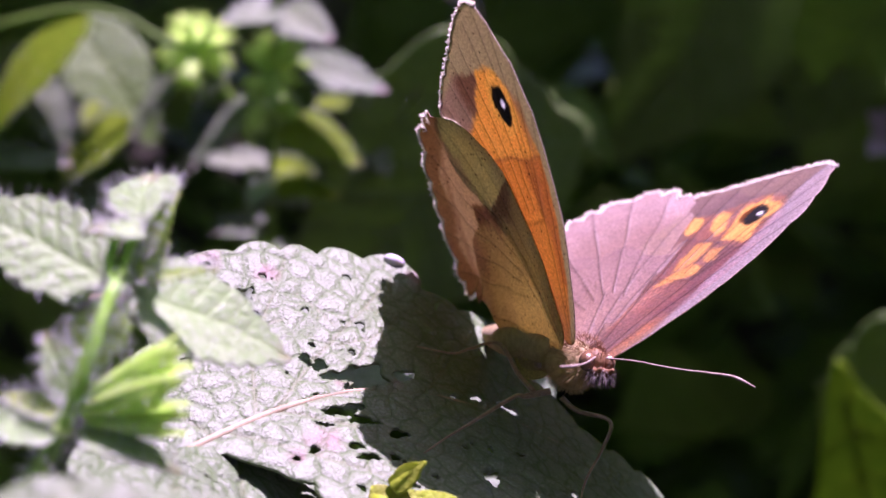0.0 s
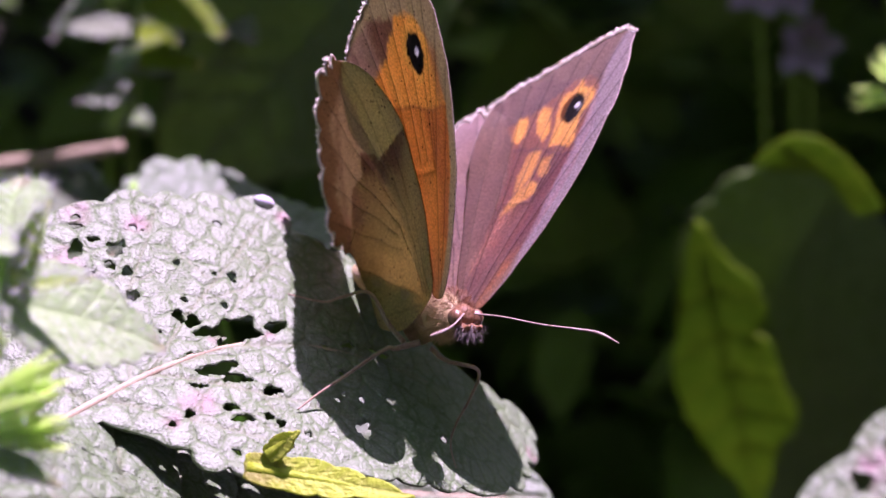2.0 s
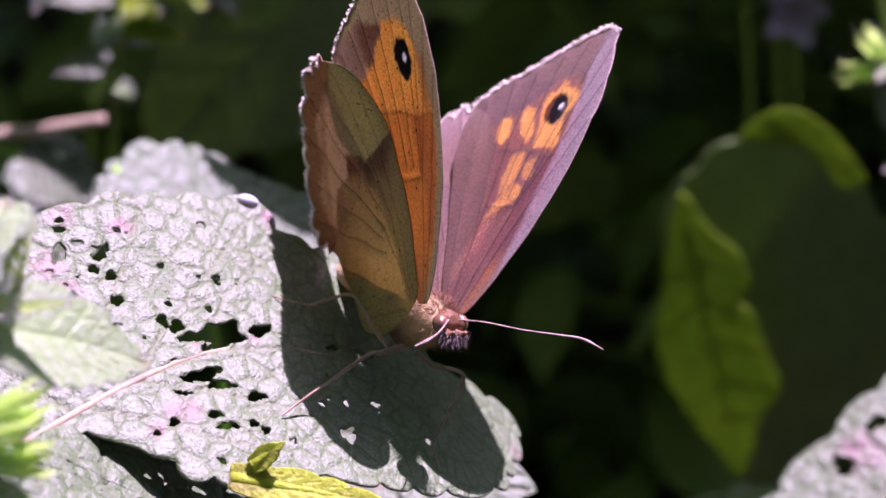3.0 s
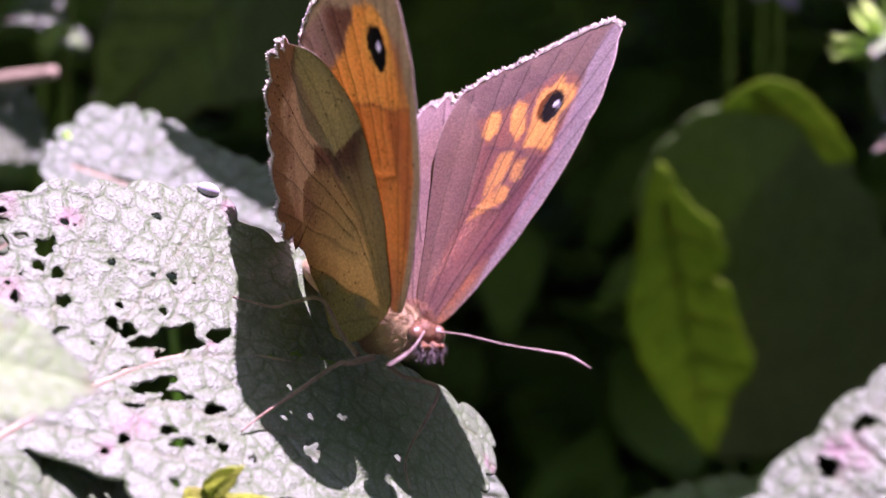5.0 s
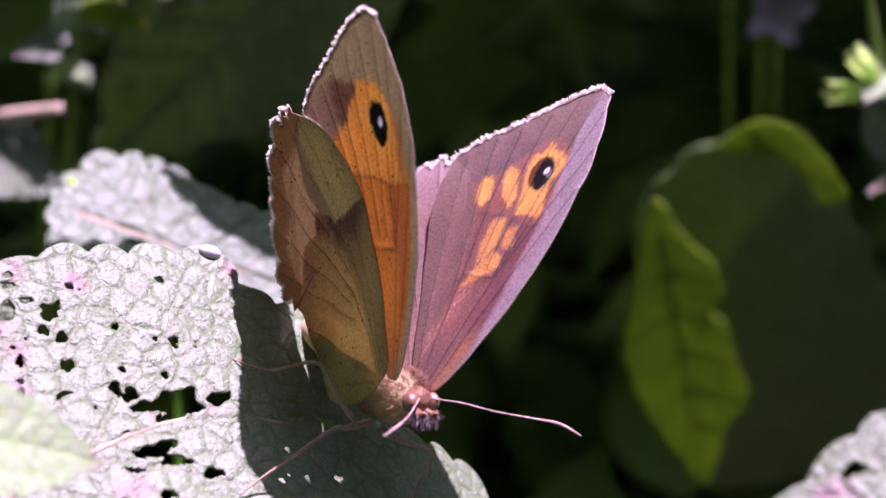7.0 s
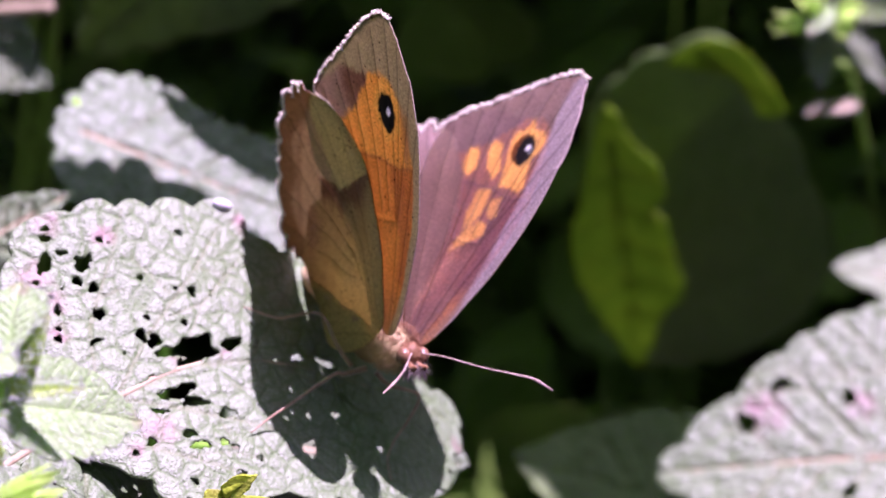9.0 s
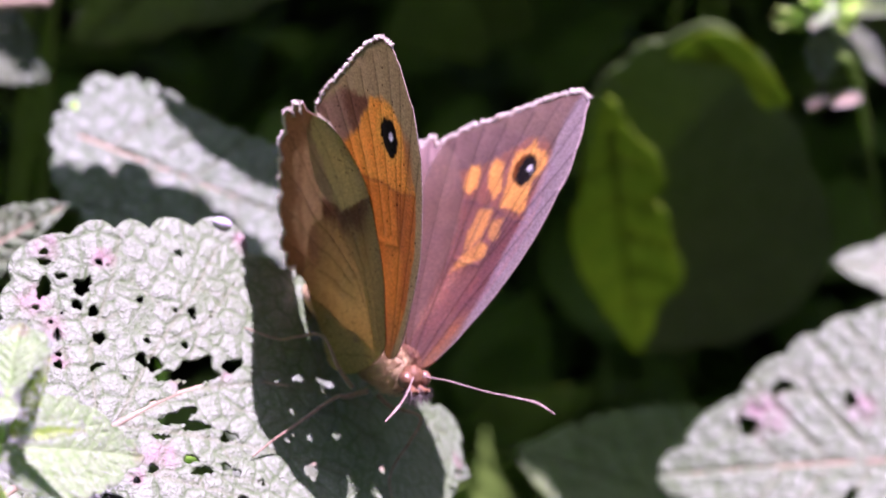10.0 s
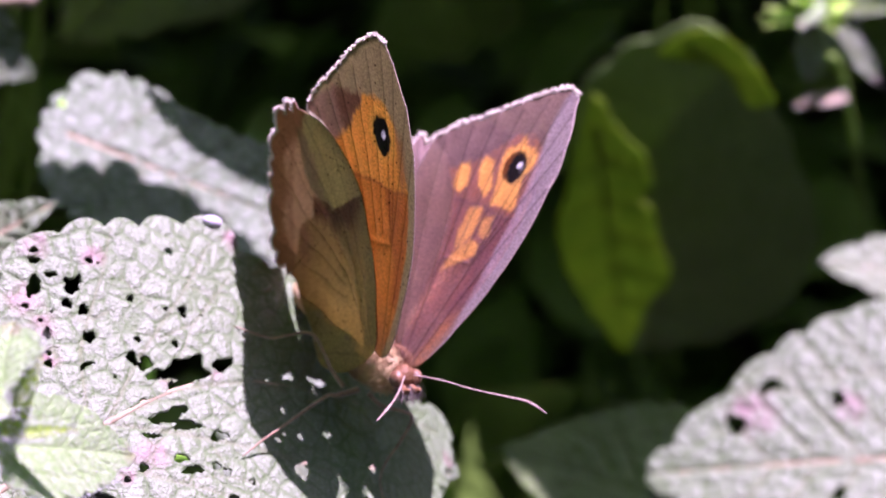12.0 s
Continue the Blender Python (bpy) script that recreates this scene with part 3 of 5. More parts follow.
    slits = [(7.38, -0.13, 1.75, 0.5, 3.09), (8.2, -1.42, 1.1, 0.42, 2.77), (10.2, -3.25, 0.83, 0.4, 2.84), (5.2, -0.95, 0.9, 0.2, 2.64), (3.18, -2.86, 0.39, 0.35, 0), (1.66, -3.12, 0.3, 0.28, 0), (4.31, -7.02, 0.5, 0.24, 1.86), (6.16, -3.53, 0.6, 0.36, 2.8), (6.4, -4.74, 0.95, 0.34, 2.83), (8.38, -5.26, 0.45, 0.35, 3.07), (8.9, -6.05, 0.4, 0.34, 0),
             (8.07, -8.04, 0.45, 0.26, 2.85), (10.34, -7.65, 0.34, 0.26, 0), (4.14, 6.14, 0.69, 0.2, 3.09), (15.41, -8.48, 0.84, 0.7, 0.53), (19.21, -1.32, 0.7, 0.34, 3.0), (21.86, -2.58, 1.1, 0.4, 2.64)]
    pricked = [(15.23, 11.87, 0.34), (12.16, 7.61, 0.24), (14.7, 5.98, 0.2), (10.01, 9.5, 0.32), (8.77, 6.35, 0.3), (11.24, 4.74, 0.3), (6.27, 1.75, 0.25), (5.49, 4.35, 0.18), (2.21, 8.26, 0.23), (1.75, 7.54, 0.34), (-0.24, 8.04, 0.36), (3.18, 10.89, 0.22), (4.26, 11.15, 0.2), (2.82, 12.44, 0.28), (8.77, 13.67, 0.3), (9.2, 13.1, 0.18),
               (16.98, -6.1, 0.32), (19.5, -6.8, 0.32), (20.0, -7.0, 0.2), (15.7, -5.31, 0.23), (14.89, -5.51, 0.3), (16.76, -3.6, 0.3), (22.45, -10.93, 0.38), (17.05, -1.03, 0.32)]
    holes = eaten + slits + [(x, y, a * 1.15, a * 0.9, x) for x, y, a in pricked]
    stains = [(4.2, -2.3, 1.7), (5.8, 16.6, 1.3), (9.2, 13.9, 1.1), (3.0, 13.0, 1.5), (3.0, 10.4, 1.3), (21.6, 10.8, 1.2), (1.8, -2.8, 0.8), (8.9, 2.2, 0.7), (2.2, 8.0, 1.0), (34.5, -12.9, 1.0), (12.9, 1.1, 0.6)]

    def height(x, y):
        a, b, c, d, e, f = (-0.1992, 0.1244, -0.0155, -0.0867, 0.0043, 0.0716)
        x = np.asarray(x, float) - 14
        return a + b * x + c * y + d * x * x / 10 + e * y * y / 10 + f * x * y / 10 + 0.12 * np.sin(x * 0.42 + y * 0.2)

    ob = thing("perch_leaf", LEAF_AT, "pale grey-green hairy leaf riddled with small eaten holes", "leaf")
    part("blade", sheet_mesh("blade", outline, holes, veins, height, LEAF, 0.2, 0.22, stains, 0.11, 2), ob)
    line = curve_path([(-9.5, 0.2), (2.8, 1.4), (9.7, 1.4), (16, -0.6), (34, -10)], 14)
    rib = np.c_[line, height(line[:, 0], line[:, 1]) - 0.28]
    part("midrib", mesh_of("midrib", *tube(rib, np.linspace(0.36, 0.1, len(rib))), TWIG), ob)
    stalk = [(-9.4, 0.2, float(height(-9.4, 0.2)) - 0.3), (-14, -1.5, -6), (-24, -6, -18), (-32, -9, -44)]
    part("stalk", mesh_of("stalk", *tube(curve_path(stalk, 10), 0.45), STEM), ob)
    part("rolled_tip", mesh_of("rolled_tip", *ball((20.6, 12.9, float(height(20.6, 12.9)) + 0.1), (0.9, 0.5, 0.5), np.array(Euler((0, 0, -0.5)).to_matrix())), BLUE_BUD), ob, "bluish rolled leaf edge")
    return ob


perch_leaf()


# ---- the butterfly: x forward, y to its left, z up ----
BODY = Matrix(((0.52920, 0.81303, 0.24274, -0.00018), (-0.84797, 0.51679, 0.11774, 0.00123), (-0.02972, -0.26815, 0.96292, 0.00066), (0, 0, 0, 1)))
FORE = [(0.4, -0.6), (1.4, 0.2), (2.2, 2.4), (2.7, 5.0), (3.1, 7.4), (3.25, 9.9), (3.15, 12.2), (2.9, 14.4), (2.4, 16.8), (1.8, 19.0), (0.5, 21.6), (-0.6, 23.2), (-1.5, 24.3), (-2.4, 24.6), (-3.5, 24.2),
        (-5.0, 23.1), (-6.4, 21.7), (-8.4, 19.6), (-10.4, 17.8), (-11.6, 16.3), (-12.2, 14.9), (-11.0, 11.5), (-8, 8), (-5, 4.5), (-2.5, 1.2), (-0.8, -0.4)]
HIND = [(-0.4, 0.6), (-0.9, 3.2), (-1.3, 5.2), (-1.9, 6.9), (-2.6, 8.5), (-3.3, 10.1), (-4.2, 11.7), (-5.3, 12.7), (-6.4, 13.6), (-8.2, 14.8), (-10.8, 15.4), (-13.1, 15.1), (-15.2, 14.0), (-16.3, 12.4), (-16.9, 10.4), (-17.3, 7.6),
        (-17.2, 4.7), (-16.8, 2.0), (-16.3, 0.4), (-15.0, -0.3), (-12.8, -0.5), (-11.5, -1.4), (-10.2, -2.3), (-8.5, -3.2), (-7.2, -3.8), (-5.6, -4.2), (-3.2, -3.6), (-1, -1.4)]
FORE_VEINS = [((0.69, -0.74), (2.13, 17.0)), ((0.34, 0.28), (0.2, 8.83)), ((0.2, 8.83), (1.09, 20.56)), ((0.2, 8.83), (-0.7, 24.19)), ((0.01, 9.04), (-2.22, 24.13)), ((-1.12, 9.34), (-3.96, 22.99)), ((-2.07, 9.02), (-5.72, 21.25)), ((-2.86, 7.9), (-7.66, 19.63)), ((-2.53, 6.28), (-9.42, 18.0)), ((-0.42, 0.34), (-2.86, 7.9)), ((-2.86, 7.9), (0.2, 8.83)), ((-0.81, -0.12), (-11.0, 15.75))]
HIND_VEINS = [((-0.69, -0.59), (-7.86, 13.66)), ((-1.16, -0.54), (-11.57, 15.19)), ((-4.32, 4.67), (-14.4, 14.48)), ((-5.27, 4.27), (-16.71, 12.24)), ((-5.75, 3.63), (-18.0, 8.92)), ((-5.77, 2.84), (-18.19, 5.01)), ((-5.33, 1.82), (-17.33, 1.58)), ((-1.63, -0.5), (-5.75, 3.82)), ((-1.64, -0.99), (-13.83, -1.11)), ((-1.65, -1.48), (-9.23, -4.69))]
# the markings are laid out on a wing of slightly other proportions: x and y on that wing from x and y on this one
UNDER_FORE, UNDER_HIND, UPPER = [[1.0535, -0.0293, -0.3509], [0.0871, 1.0074, 0.6898]], [[1.0664, -0.0253, -0.275], [0.0966, 1.017, 0.6662]], [[0.9803, 0.0065, -0.7802], [0.0603, 0.9914, 0.7807]]


def laid_out(m, x, y):
    (a, b, c), (d, e, f) = m
    return a * x + b * y + c, d * x + e * y + f


def lerp(a, b, t):
    t = np.clip(t, 0, 1)[:, None]
    return a * (1 - t) + b * t


def paint(base, colour, mask):
    return lerp(base, np.broadcast_to(np.array(colour, float), base.shape), mask)


def soft(d, width=0.15):
    """1 inside (d negative), 0 outside."""
    return np.clip(0.5 - d / (2 * width), 0, 1)


def spot(x, y, cx, cy, rx, ry, turn=0.0):
    c, s = math.cos(turn), math.sin(turn)
    dx, dy = x - cx, y - cy
    return np.hypot((dx * c + dy * s) / rx, (-dx * s + dy * c) / ry)


def wobble(x, y, scale, seed):
    return np.array([noise.noise((a * scale, b * scale, seed)) for a, b in zip(x, y)])


def edge_distance(xy, outline):
    d = np.full(len(xy), 1e9)
    for p in outline[::3]:
        d = np.minimum(d, np.hypot(xy[:, 0] - p[0], xy[:, 1] - p[1]))
    return d


def region(x, y, corners, width=0.15, w=0.0):
    """1 inside a patch given by a few corners, 0 outside, with a soft edge."""
    xy = np.c_[x, y]
    d = np.full(len(x), 1e9)
    inside = np.zeros(len(x), bool)
    for (ax, ay), (bx, by) in zip(corners, corners[1:] + corners[:1]):
        d = np.minimum(d, near_line(xy, (ax, ay), (bx, by))[0])
        cross = (ay > y) != (by > y)
        inside ^= cross & (x < (bx - ax) * (y - ay) / ((by - ay) or 1e-9) + ax)
    return soft(np.where(inside, -d, d) + w, width)


def fore_under(wx, wy, edge, w):
    x, y = laid_out(UNDER_FORE, wx, wy)
    fine = wobble(x, y, 2.6, 2.0)
    col = np.tile(np.array((0.80, 0.37, 0.045)), (len(x), 1))
    lower = soft(y - np.interp(x, [-8, -5.7, -3.6, -1.8, -0.6, 0.8], [12.0, 12.9, 13.6, 13.8, 14.0, 14.7]) + 0.2 * fine, 0.15)
    col = paint(col, (0.68, 0.27, 0.03), lower)
    cell = region(x, y, [(-1.9, 13.7), (0.9, 14.6), (1.7, 13.5), (1.8, 9), (1.6, 5.0), (0.4, 5.0), (0.3, 8.5), (-0.8, 10.3)], 0.3, 0.25 * fine)
    col = paint(col, (0.46, 0.15, 0.03), cell * (0.75 + 0.3 * fine))
    middle = np.abs(y - np.interp(x, [-8, -5.7, -3.6, -1.8, -0.6, 0.8], [12.0, 12.9, 13.6, 13.8, 14.0, 14.7]) + 0.2 * fine)
    col = paint(col, (0.34, 0.12, 0.03), soft(middle - 0.12, 0.12) * 0.8)
    col = paint(col, (0.40, 0.20, 0.07), soft(y - 3.2 - 0.6 * w, 2.0) * 0.7)
    wedge = region(x, y, [(-15, 12), (-9.5, 14.1), (-8.2, 15.6), (-7.2, 16.4), (-6.8, 17.6), (-5.8, 19.0), (-5.5, 20.2), (-9.4, 19.4), (-12.5, 17.2), (-15, 16.5)], 0.22, 0.3 * fine)
    col = paint(col, (0.33, 0.22, 0.13), wedge)
    col = paint(col, (0.17, 0.075, 0.035), wedge * soft(spot(x, y, -7.2, 18.0, 2.4, 2.5, 0.6) - 1 + 0.3 * fine, 0.35) * 0.85)
    olive = np.maximum(region(x, y, [(-12.6, 16.4), (-9.4, 18.9), (-6.7, 19.4), (-5.6, 19.9), (-4.6, 20.2), (-3.2, 20.6), (-2.5, 20.0), (-1.4, 19.8), (0.2, 18.8), (3, 19), (3, 26), (-8, 27)], 0.25, 0.35 * fine),
                       soft(np.interp(wy, [0, 2, 4.5, 7.1, 9.5, 11.8, 13.9, 15.9, 17.4, 18.8], [0.5, 1.3, 1.9, 2.2, 2.4, 2.3, 1.95, 1.1, 0.3, -0.8]) - wx + 0.1 * fine, 0.15))
    col = paint(col, (0.38, 0.31, 0.14), olive)
    col = paint(col, (0.38, 0.18, 0.06), region(x, y, [(-1.5, 19.6), (0.2, 18.4), (0.9, 15.8), (0.7, 14.6), (0.0, 15.2), (-0.7, 17.6)], 0.3, 0.2 * fine) * 0.75)
    ring = spot(x, y, -2.7, 17.9, 1.75, 2.35, 0.3)
    col = paint(col, (0.86, 0.45, 0.06), soft(ring - 1 + 0.15 * w, 0.12))
    col = paint(col, (0.004, 0.003, 0.003), soft(spot(x, y, -2.75, 17.8, 1.2, 1.5, 0.35) - 1 + 0.16 * fine, 0.06))
    return paint(col, (0.95, 0.95, 0.95), soft(spot(x, y, -2.5, 17.9, 0.24, 0.36) - 1, 0.2))


def hind_under(x, y, edge, w):
    x, y = laid_out(UNDER_HIND, x, y)
    fine = wobble(x, y, 2.6, 2.0)
    col = np.tile(np.array((0.50, 0.36, 0.19)), (len(x), 1))
    col = paint(col, (0.56, 0.50, 0.20), region(x, y, [(-12.6, 16.5), (-13.4, 13.6), (-11.9, 12.0), (-11.0, 10.0), (-9.6, 8.0), (-4.0, 10.0), (-4.5, 13), (-8, 16)], 0.35, 0.4 * fine))
    brown = soft(edge - (2.1 + 0.9 * np.sin(y * 1.15 + 0.8) * 0.5) - 0.5 * fine, 0.35)
    col = paint(col, (0.27, 0.155, 0.06), brown * 0.9)
    col = paint(col, (0.28, 0.15, 0.07), soft(np.abs(edge - 2.8 - 0.4 * fine) - 0.35, 0.35) * soft(x + 14.4, 0.6) * 0.55)
    patch = region(x, y, [(-3.5, 13.0), (-5.4, 11.3), (-6.2, 10.7), (-7.0, 10.0), (-8.1, 9.0), (-9.1, 8.2), (-9.7, 8.5), (-11.7, 8.1), (-11.9, 7.1), (-11.7, 6.2), (-12.4, 5.7), (-13.5, 4.5),
                          (-13.9, 3.2), (-14.2, 1.7), (-14.6, -0.4), (-13, -3), (-5, -7), (2, -4), (0, 8)], 0.1, 0.12 * fine)
    inner = np.tile(np.array((0.34, 0.235, 0.085)), (len(x), 1))
    # tan base, made paler to stand in for light the body blocks
    inner = paint(inner, (0.58, 0.45, 0.16), soft(np.hypot(x + 3, y + 1) - 7.0 + w, 3.0))
    # olive front strip, paler to offset the shade of the forewing behind
    inner = paint(inner, (0.52, 0.42, 0.16), soft(-4.6 + 0.36 * (y - 8) * (y < 8) * -0.6 - x, 0.8) * soft(1.5 - y, 2.0) * 0.85)
    inner = paint(inner, (0.17, 0.075, 0.035), region(x, y, [(-4.5, 12.4), (-7.0, 10.4), (-9.0, 8.6), (-11.9, 8.4), (-12.2, 6.6), (-11.2, 6.2), (-9.6, 7.0), (-8.6, 6.2), (-7.6, 7.8), (-6.2, 8.0), (-5.4, 9.6)], 0.6, 0.6 * fine) * 0.9)
    inner = paint(inner, (0.27, 0.15, 0.075), soft(spot(x, y, -13.0, 3.4, 1.2, 2.2) - 1 + 0.4 * fine, 0.5) * 0.7)
    return lerp(col, inner, patch)


def fore_upper(wx, wy, edge, w):
    x, y = laid_out(UPPER, wx, wy)
    fine = wobble(x, y, 2.6, 2.0)
    sparkle = wobble(x, y, 5.0, 7.0)
    col = np.tile(np.array((0.15, 0.085, 0.078)), (len(x), 1))
    col = paint(col, (0.24, 0.145, 0.125), soft(edge - 4 - w, 2.0) * 0.8)
    col = paint(col, (0.24, 0.15, 0.14), soft(6 - np.abs(x + 7) - w, 2) * soft(y - 12, 3) * 0.4)
    col = paint(col, (0.15, 0.06, 0.07), region(x, y, [(1.0, 16.8), (0.6, 19.5), (-0.3, 16), (-0.8, 13.6), (-0.6, 10.5), (-0.4, 6), (0.6, 5.2), (1.5, 9), (1.4, 13.5)], 0.5, 0.3 * fine) * 0.7)
    orange = (0.90, 0.44, 0.08)
    for corners, amount in (([(-8.2, 15.0), (-7.5, 15.4), (-6.9, 15.1), (-6.1, 14.1), (-6.4, 13.2), (-7.2, 13.2), (-7.8, 13.9)], 1.0),
                            ([(-6.4, 16.7), (-5.4, 16.9), (-3.7, 15.1), (-3.8, 14.2), (-5.0, 14.5), (-6.2, 15.7)], 1.0),
                            ([(-5.0, 18.1), (-4.2, 19.0), (-4.1, 20.0), (-3.2, 19.4), (-2.2, 19.6), (-1.4, 19.1), (-1.3, 18.3), (-1.5, 17.2), (-0.3, 15.2), (-0.4, 14.6), (-1.7, 14.4), (-2.7, 14.1), (-3.7, 15.8), (-4.5, 17.0)], 1.0),
                            ([(-4.4, 12.8), (-3.2, 13.5), (-2.5, 12.3), (-2.4, 11.4), (-2.7, 10.2), (-3.2, 9.7), (-3.8, 10.5)], 0.75),
                            ([(-1.6, 13.6), (-0.9, 12.2), (-1.1, 11.6), (-2.0, 11.8), (-2.4, 12.9)], 0.6),
                            ([(-2.2, 11.0), (-1.1, 11.1), (-0.8, 10.3), (-1.7, 9.2), (-3.0, 7.6), (-3.0, 9.4)], 0.8)):
        col = paint(col, orange, region(x, y, corners, 0.16, 0.16 * fine) * amount * (0.88 + 0.25 * sparkle))
    col = paint(col, (0.66, 0.34, 0.20), soft(np.abs(x + 2.6 - 0.02 * y) - 0.5, 0.4) * soft(y - 8.5, 1) * soft(2.5 - y, 1) * np.clip(0.2 + 1.4 * sparkle, 0, 1))
    col = paint(col, (0.36, 0.29, 0.31), soft(np.interp(wy, [4, 6, 8.6, 11.0, 13.6, 16.0, 18.8, 21.7, 23.5], [2.2, 2.0, 1.8, 1.3, 0.9, 0.2, -0.8, -2.0, -2.4]) - wx + 0.08 * fine, 0.2) * 0.85)
    col = paint(col, (0.50, 0.20, 0.08), soft(np.abs(x - 0.1 - 0.15 * y) - 0.45, 0.3) * soft(y - 5.6, 1.0) * soft(0.2 - y, 1) * np.clip(0.7 + 1.2 * sparkle, 0, 1))
    col = paint(col, (0.008, 0.006, 0.006), soft(spot(x, y, -3.0, 17.5, 1.2, 1.35, 0.5) - 1 + 0.1 * fine, 0.07))
    return paint(col, (0.95, 0.95, 0.95), soft(spot(x, y, -2.65, 17.85, 0.24, 0.28) - 1, 0.2))


def hind_upper(x, y, edge, w):
    col = np.tile(np.array((0.33, 0.20, 0.175)), (len(x), 1))
    return paint(col, (0.56, 0.38, 0.36), soft(edge - 3 - w, 1.5) * 0.6)


def wing(name, ctrl, veins, upper, under, side, count, depth, camber, margin, label, parent):
    """A wing of two thin faces; side is 1 for the butterfly's left wing. margin: span of control points with a fringe."""
    n, rings = 420, 64
    outline = toothed(spline_closed(ctrl, n), count, depth, 0.8, 2)
    smooth = spline_closed(ctrl, n)
    centre = np.mean(smooth, 0)
    i0, i1 = [int(np.argmin(np.hypot(*(smooth - ctrl[k]).T))) for k in margin]
    inner = (np.arange(n) < i0 - 4) | (np.arange(n) > i1 + 4)
    outline[inner] = smooth[inner]
    k = np.linspace(1, 0.015, rings)
    xy = np.vstack([centre + (outline - centre) * f for f in k])
    x, y = xy.T
    w = wobble(x, y, 0.9, 5.0)
    edge = edge_distance(xy, smooth[i0:i1])
    near = np.full(len(xy), 9.0)
    for a, b in veins:
        near = np.minimum(near, near_line(xy, a, b)[0])
    line = np.exp(-((near / 0.075) ** 2))
    z = camber(x, y) + 0.05 * line - (0.08 if depth < 0.5 else 0.02) * (1 - np.exp(-((near / 0.55) ** 2))) + 0.05 * wobble(x, y, 0.5, 9.0)
    lit_costa = np.clip(1 - edge_distance(xy, smooth[:i0]) / 0.28, 0, 1) * (y > 1) * (1.0 if depth < 0.5 else 0.0)
    m = len(xy)
    top = upper(x, y, edge, w) * (1 - 0.6 * line)[:, None]
    low = under(x, y, edge, w) * (1 - (0.55 if depth < 0.5 else 0.35) * line)[:, None]
    # light caught by the leading edge, painted pale into both faces
    top, low = paint(top, (0.62, 0.48, 0.44), lit_costa * 0.8), paint(low, (0.5, 0.4, 0.34), lit_costa * 0.6)
    verts = np.vstack([np.c_[x, y * side, z + 0.035], np.c_[x, y * side, z - 0.035]])
    pass_on = low**0.6 if depth < 0.5 else np.clip(0.95 * low**0.85, 0, 1)
    thin = np.full(m, 0.5 if depth < 0.5 else 0.5)
    low_pass, low_thin = pass_on, thin
    if name == "forewing":
        # passes more light behind the hindwing, put in to brighten the overlap
        bare = soft(x - np.interp(y, [0.6, 3.2, 6.9, 10.1, 12.7, 14.8, 15.4], [-1.4, -1.9, -2.9, -4.3, -6.3, -10.0, -14.0]), 0.4)
        low_pass = paint(pass_on, (1.0, 0.98, 0.93), bare)
        low_thin = thin + 0.45 * bare
        pass_on = paint(pass_on, (0.97, 0.88, 0.66), bare)
    idx = np.arange(m).reshape(rings, n)
    faces = []
    for r in range(rings - 1):
        for i in range(n):
            j = (i + 1) % n
            faces.append((idx[r][i], idx[r][j], idx[r + 1][j], idx[r + 1][i]))
    faces.append(tuple(idx[-1]))
    under_f = [tuple(q + m for q in reversed(f)) for f in faces]
    rim = [(idx[0][(i + 1) % n], idx[0][i], idx[0][i] + m, idx[0][(i + 1) % n] + m) for i in range(n)]
    allf = faces + under_f + rim
    if side < 0:
        allf = [tuple(reversed(f)) for f in allf]
    ob = part(name, mesh_of(name, verts, allf, WING, pattern=np.vstack([top, low]), upper=np.r_[np.clip(top.max(1) * 5, 0.1, 1), np.zeros(m)], thin=np.r_[thin, low_thin], through=np.vstack([pass_on, low_pass])), parent, label)
    r = np.random.default_rng(3)
    fv, ff = [], []
    out_n = np.roll(outline, -1, 0) - np.roll(outline, 1, 0)
    out_n = np.c_[out_n[:, 1], -out_n[:, 0]]
    out_n /= np.linalg.norm(out_n, axis=1)[:, None]
    if np.mean(np.sum(out_n * (smooth - centre), axis=1)) < 0:
        out_n = -out_n
    for i in range(i0, i1):
        for rep in range(6):
            t = r.random()
            p = outline[i] * (1 - t) + outline[i + 1] * t
            d = out_n[i] + r.normal(0, 0.2, 2)
            ln = r.uniform(0.12, 0.30)
            s = np.array([-d[1], d[0]]) * 0.06
            zz = float(camber(p[:1], p[1:])[0])
            q = p - d * 0.12
            kk = len(fv)
            for pt, dz in ((q - s, 0.05), (q + s, 0.05), (p + d * ln + s * 0.5, r.normal(0, 0.12)), (p + d * ln - s * 0.5, r.normal(0, 0.12)), (q - s, -0.05), (q + s, -0.05)):
                fv.append((pt[0], pt[1] * side, zz + dz))
            ff += [(kk, kk + 1, kk + 2, kk + 3), (kk + 3, kk + 2, kk + 5, kk + 4)]
    part("fringe", mesh_of("fringe", fv, ff, FRINGE, False), ob, "pale pinkish wing fringe")
    return ob


def limb(name, ctrl, radii, material, parent, label=""):
    path = curve_path(ctrl, 10)
    rad = np.interp(np.linspace(0, 1, len(path)), np.linspace(0, 1, len(radii)), radii)
    return part(name, mesh_of(name, *tube(path, rad, 7), material), parent, label)


def shell_points(centre, radii, count, seed, cut=-2.0):
    r = np.random.default_rng(seed)
    d = r.normal(0, 1, (count, 3))
    d /= np.linalg.norm(d, axis=1)[:, None]
    d = d[d[:, 2] > cut]
    return np.array(centre) + d * np.array(radii), d


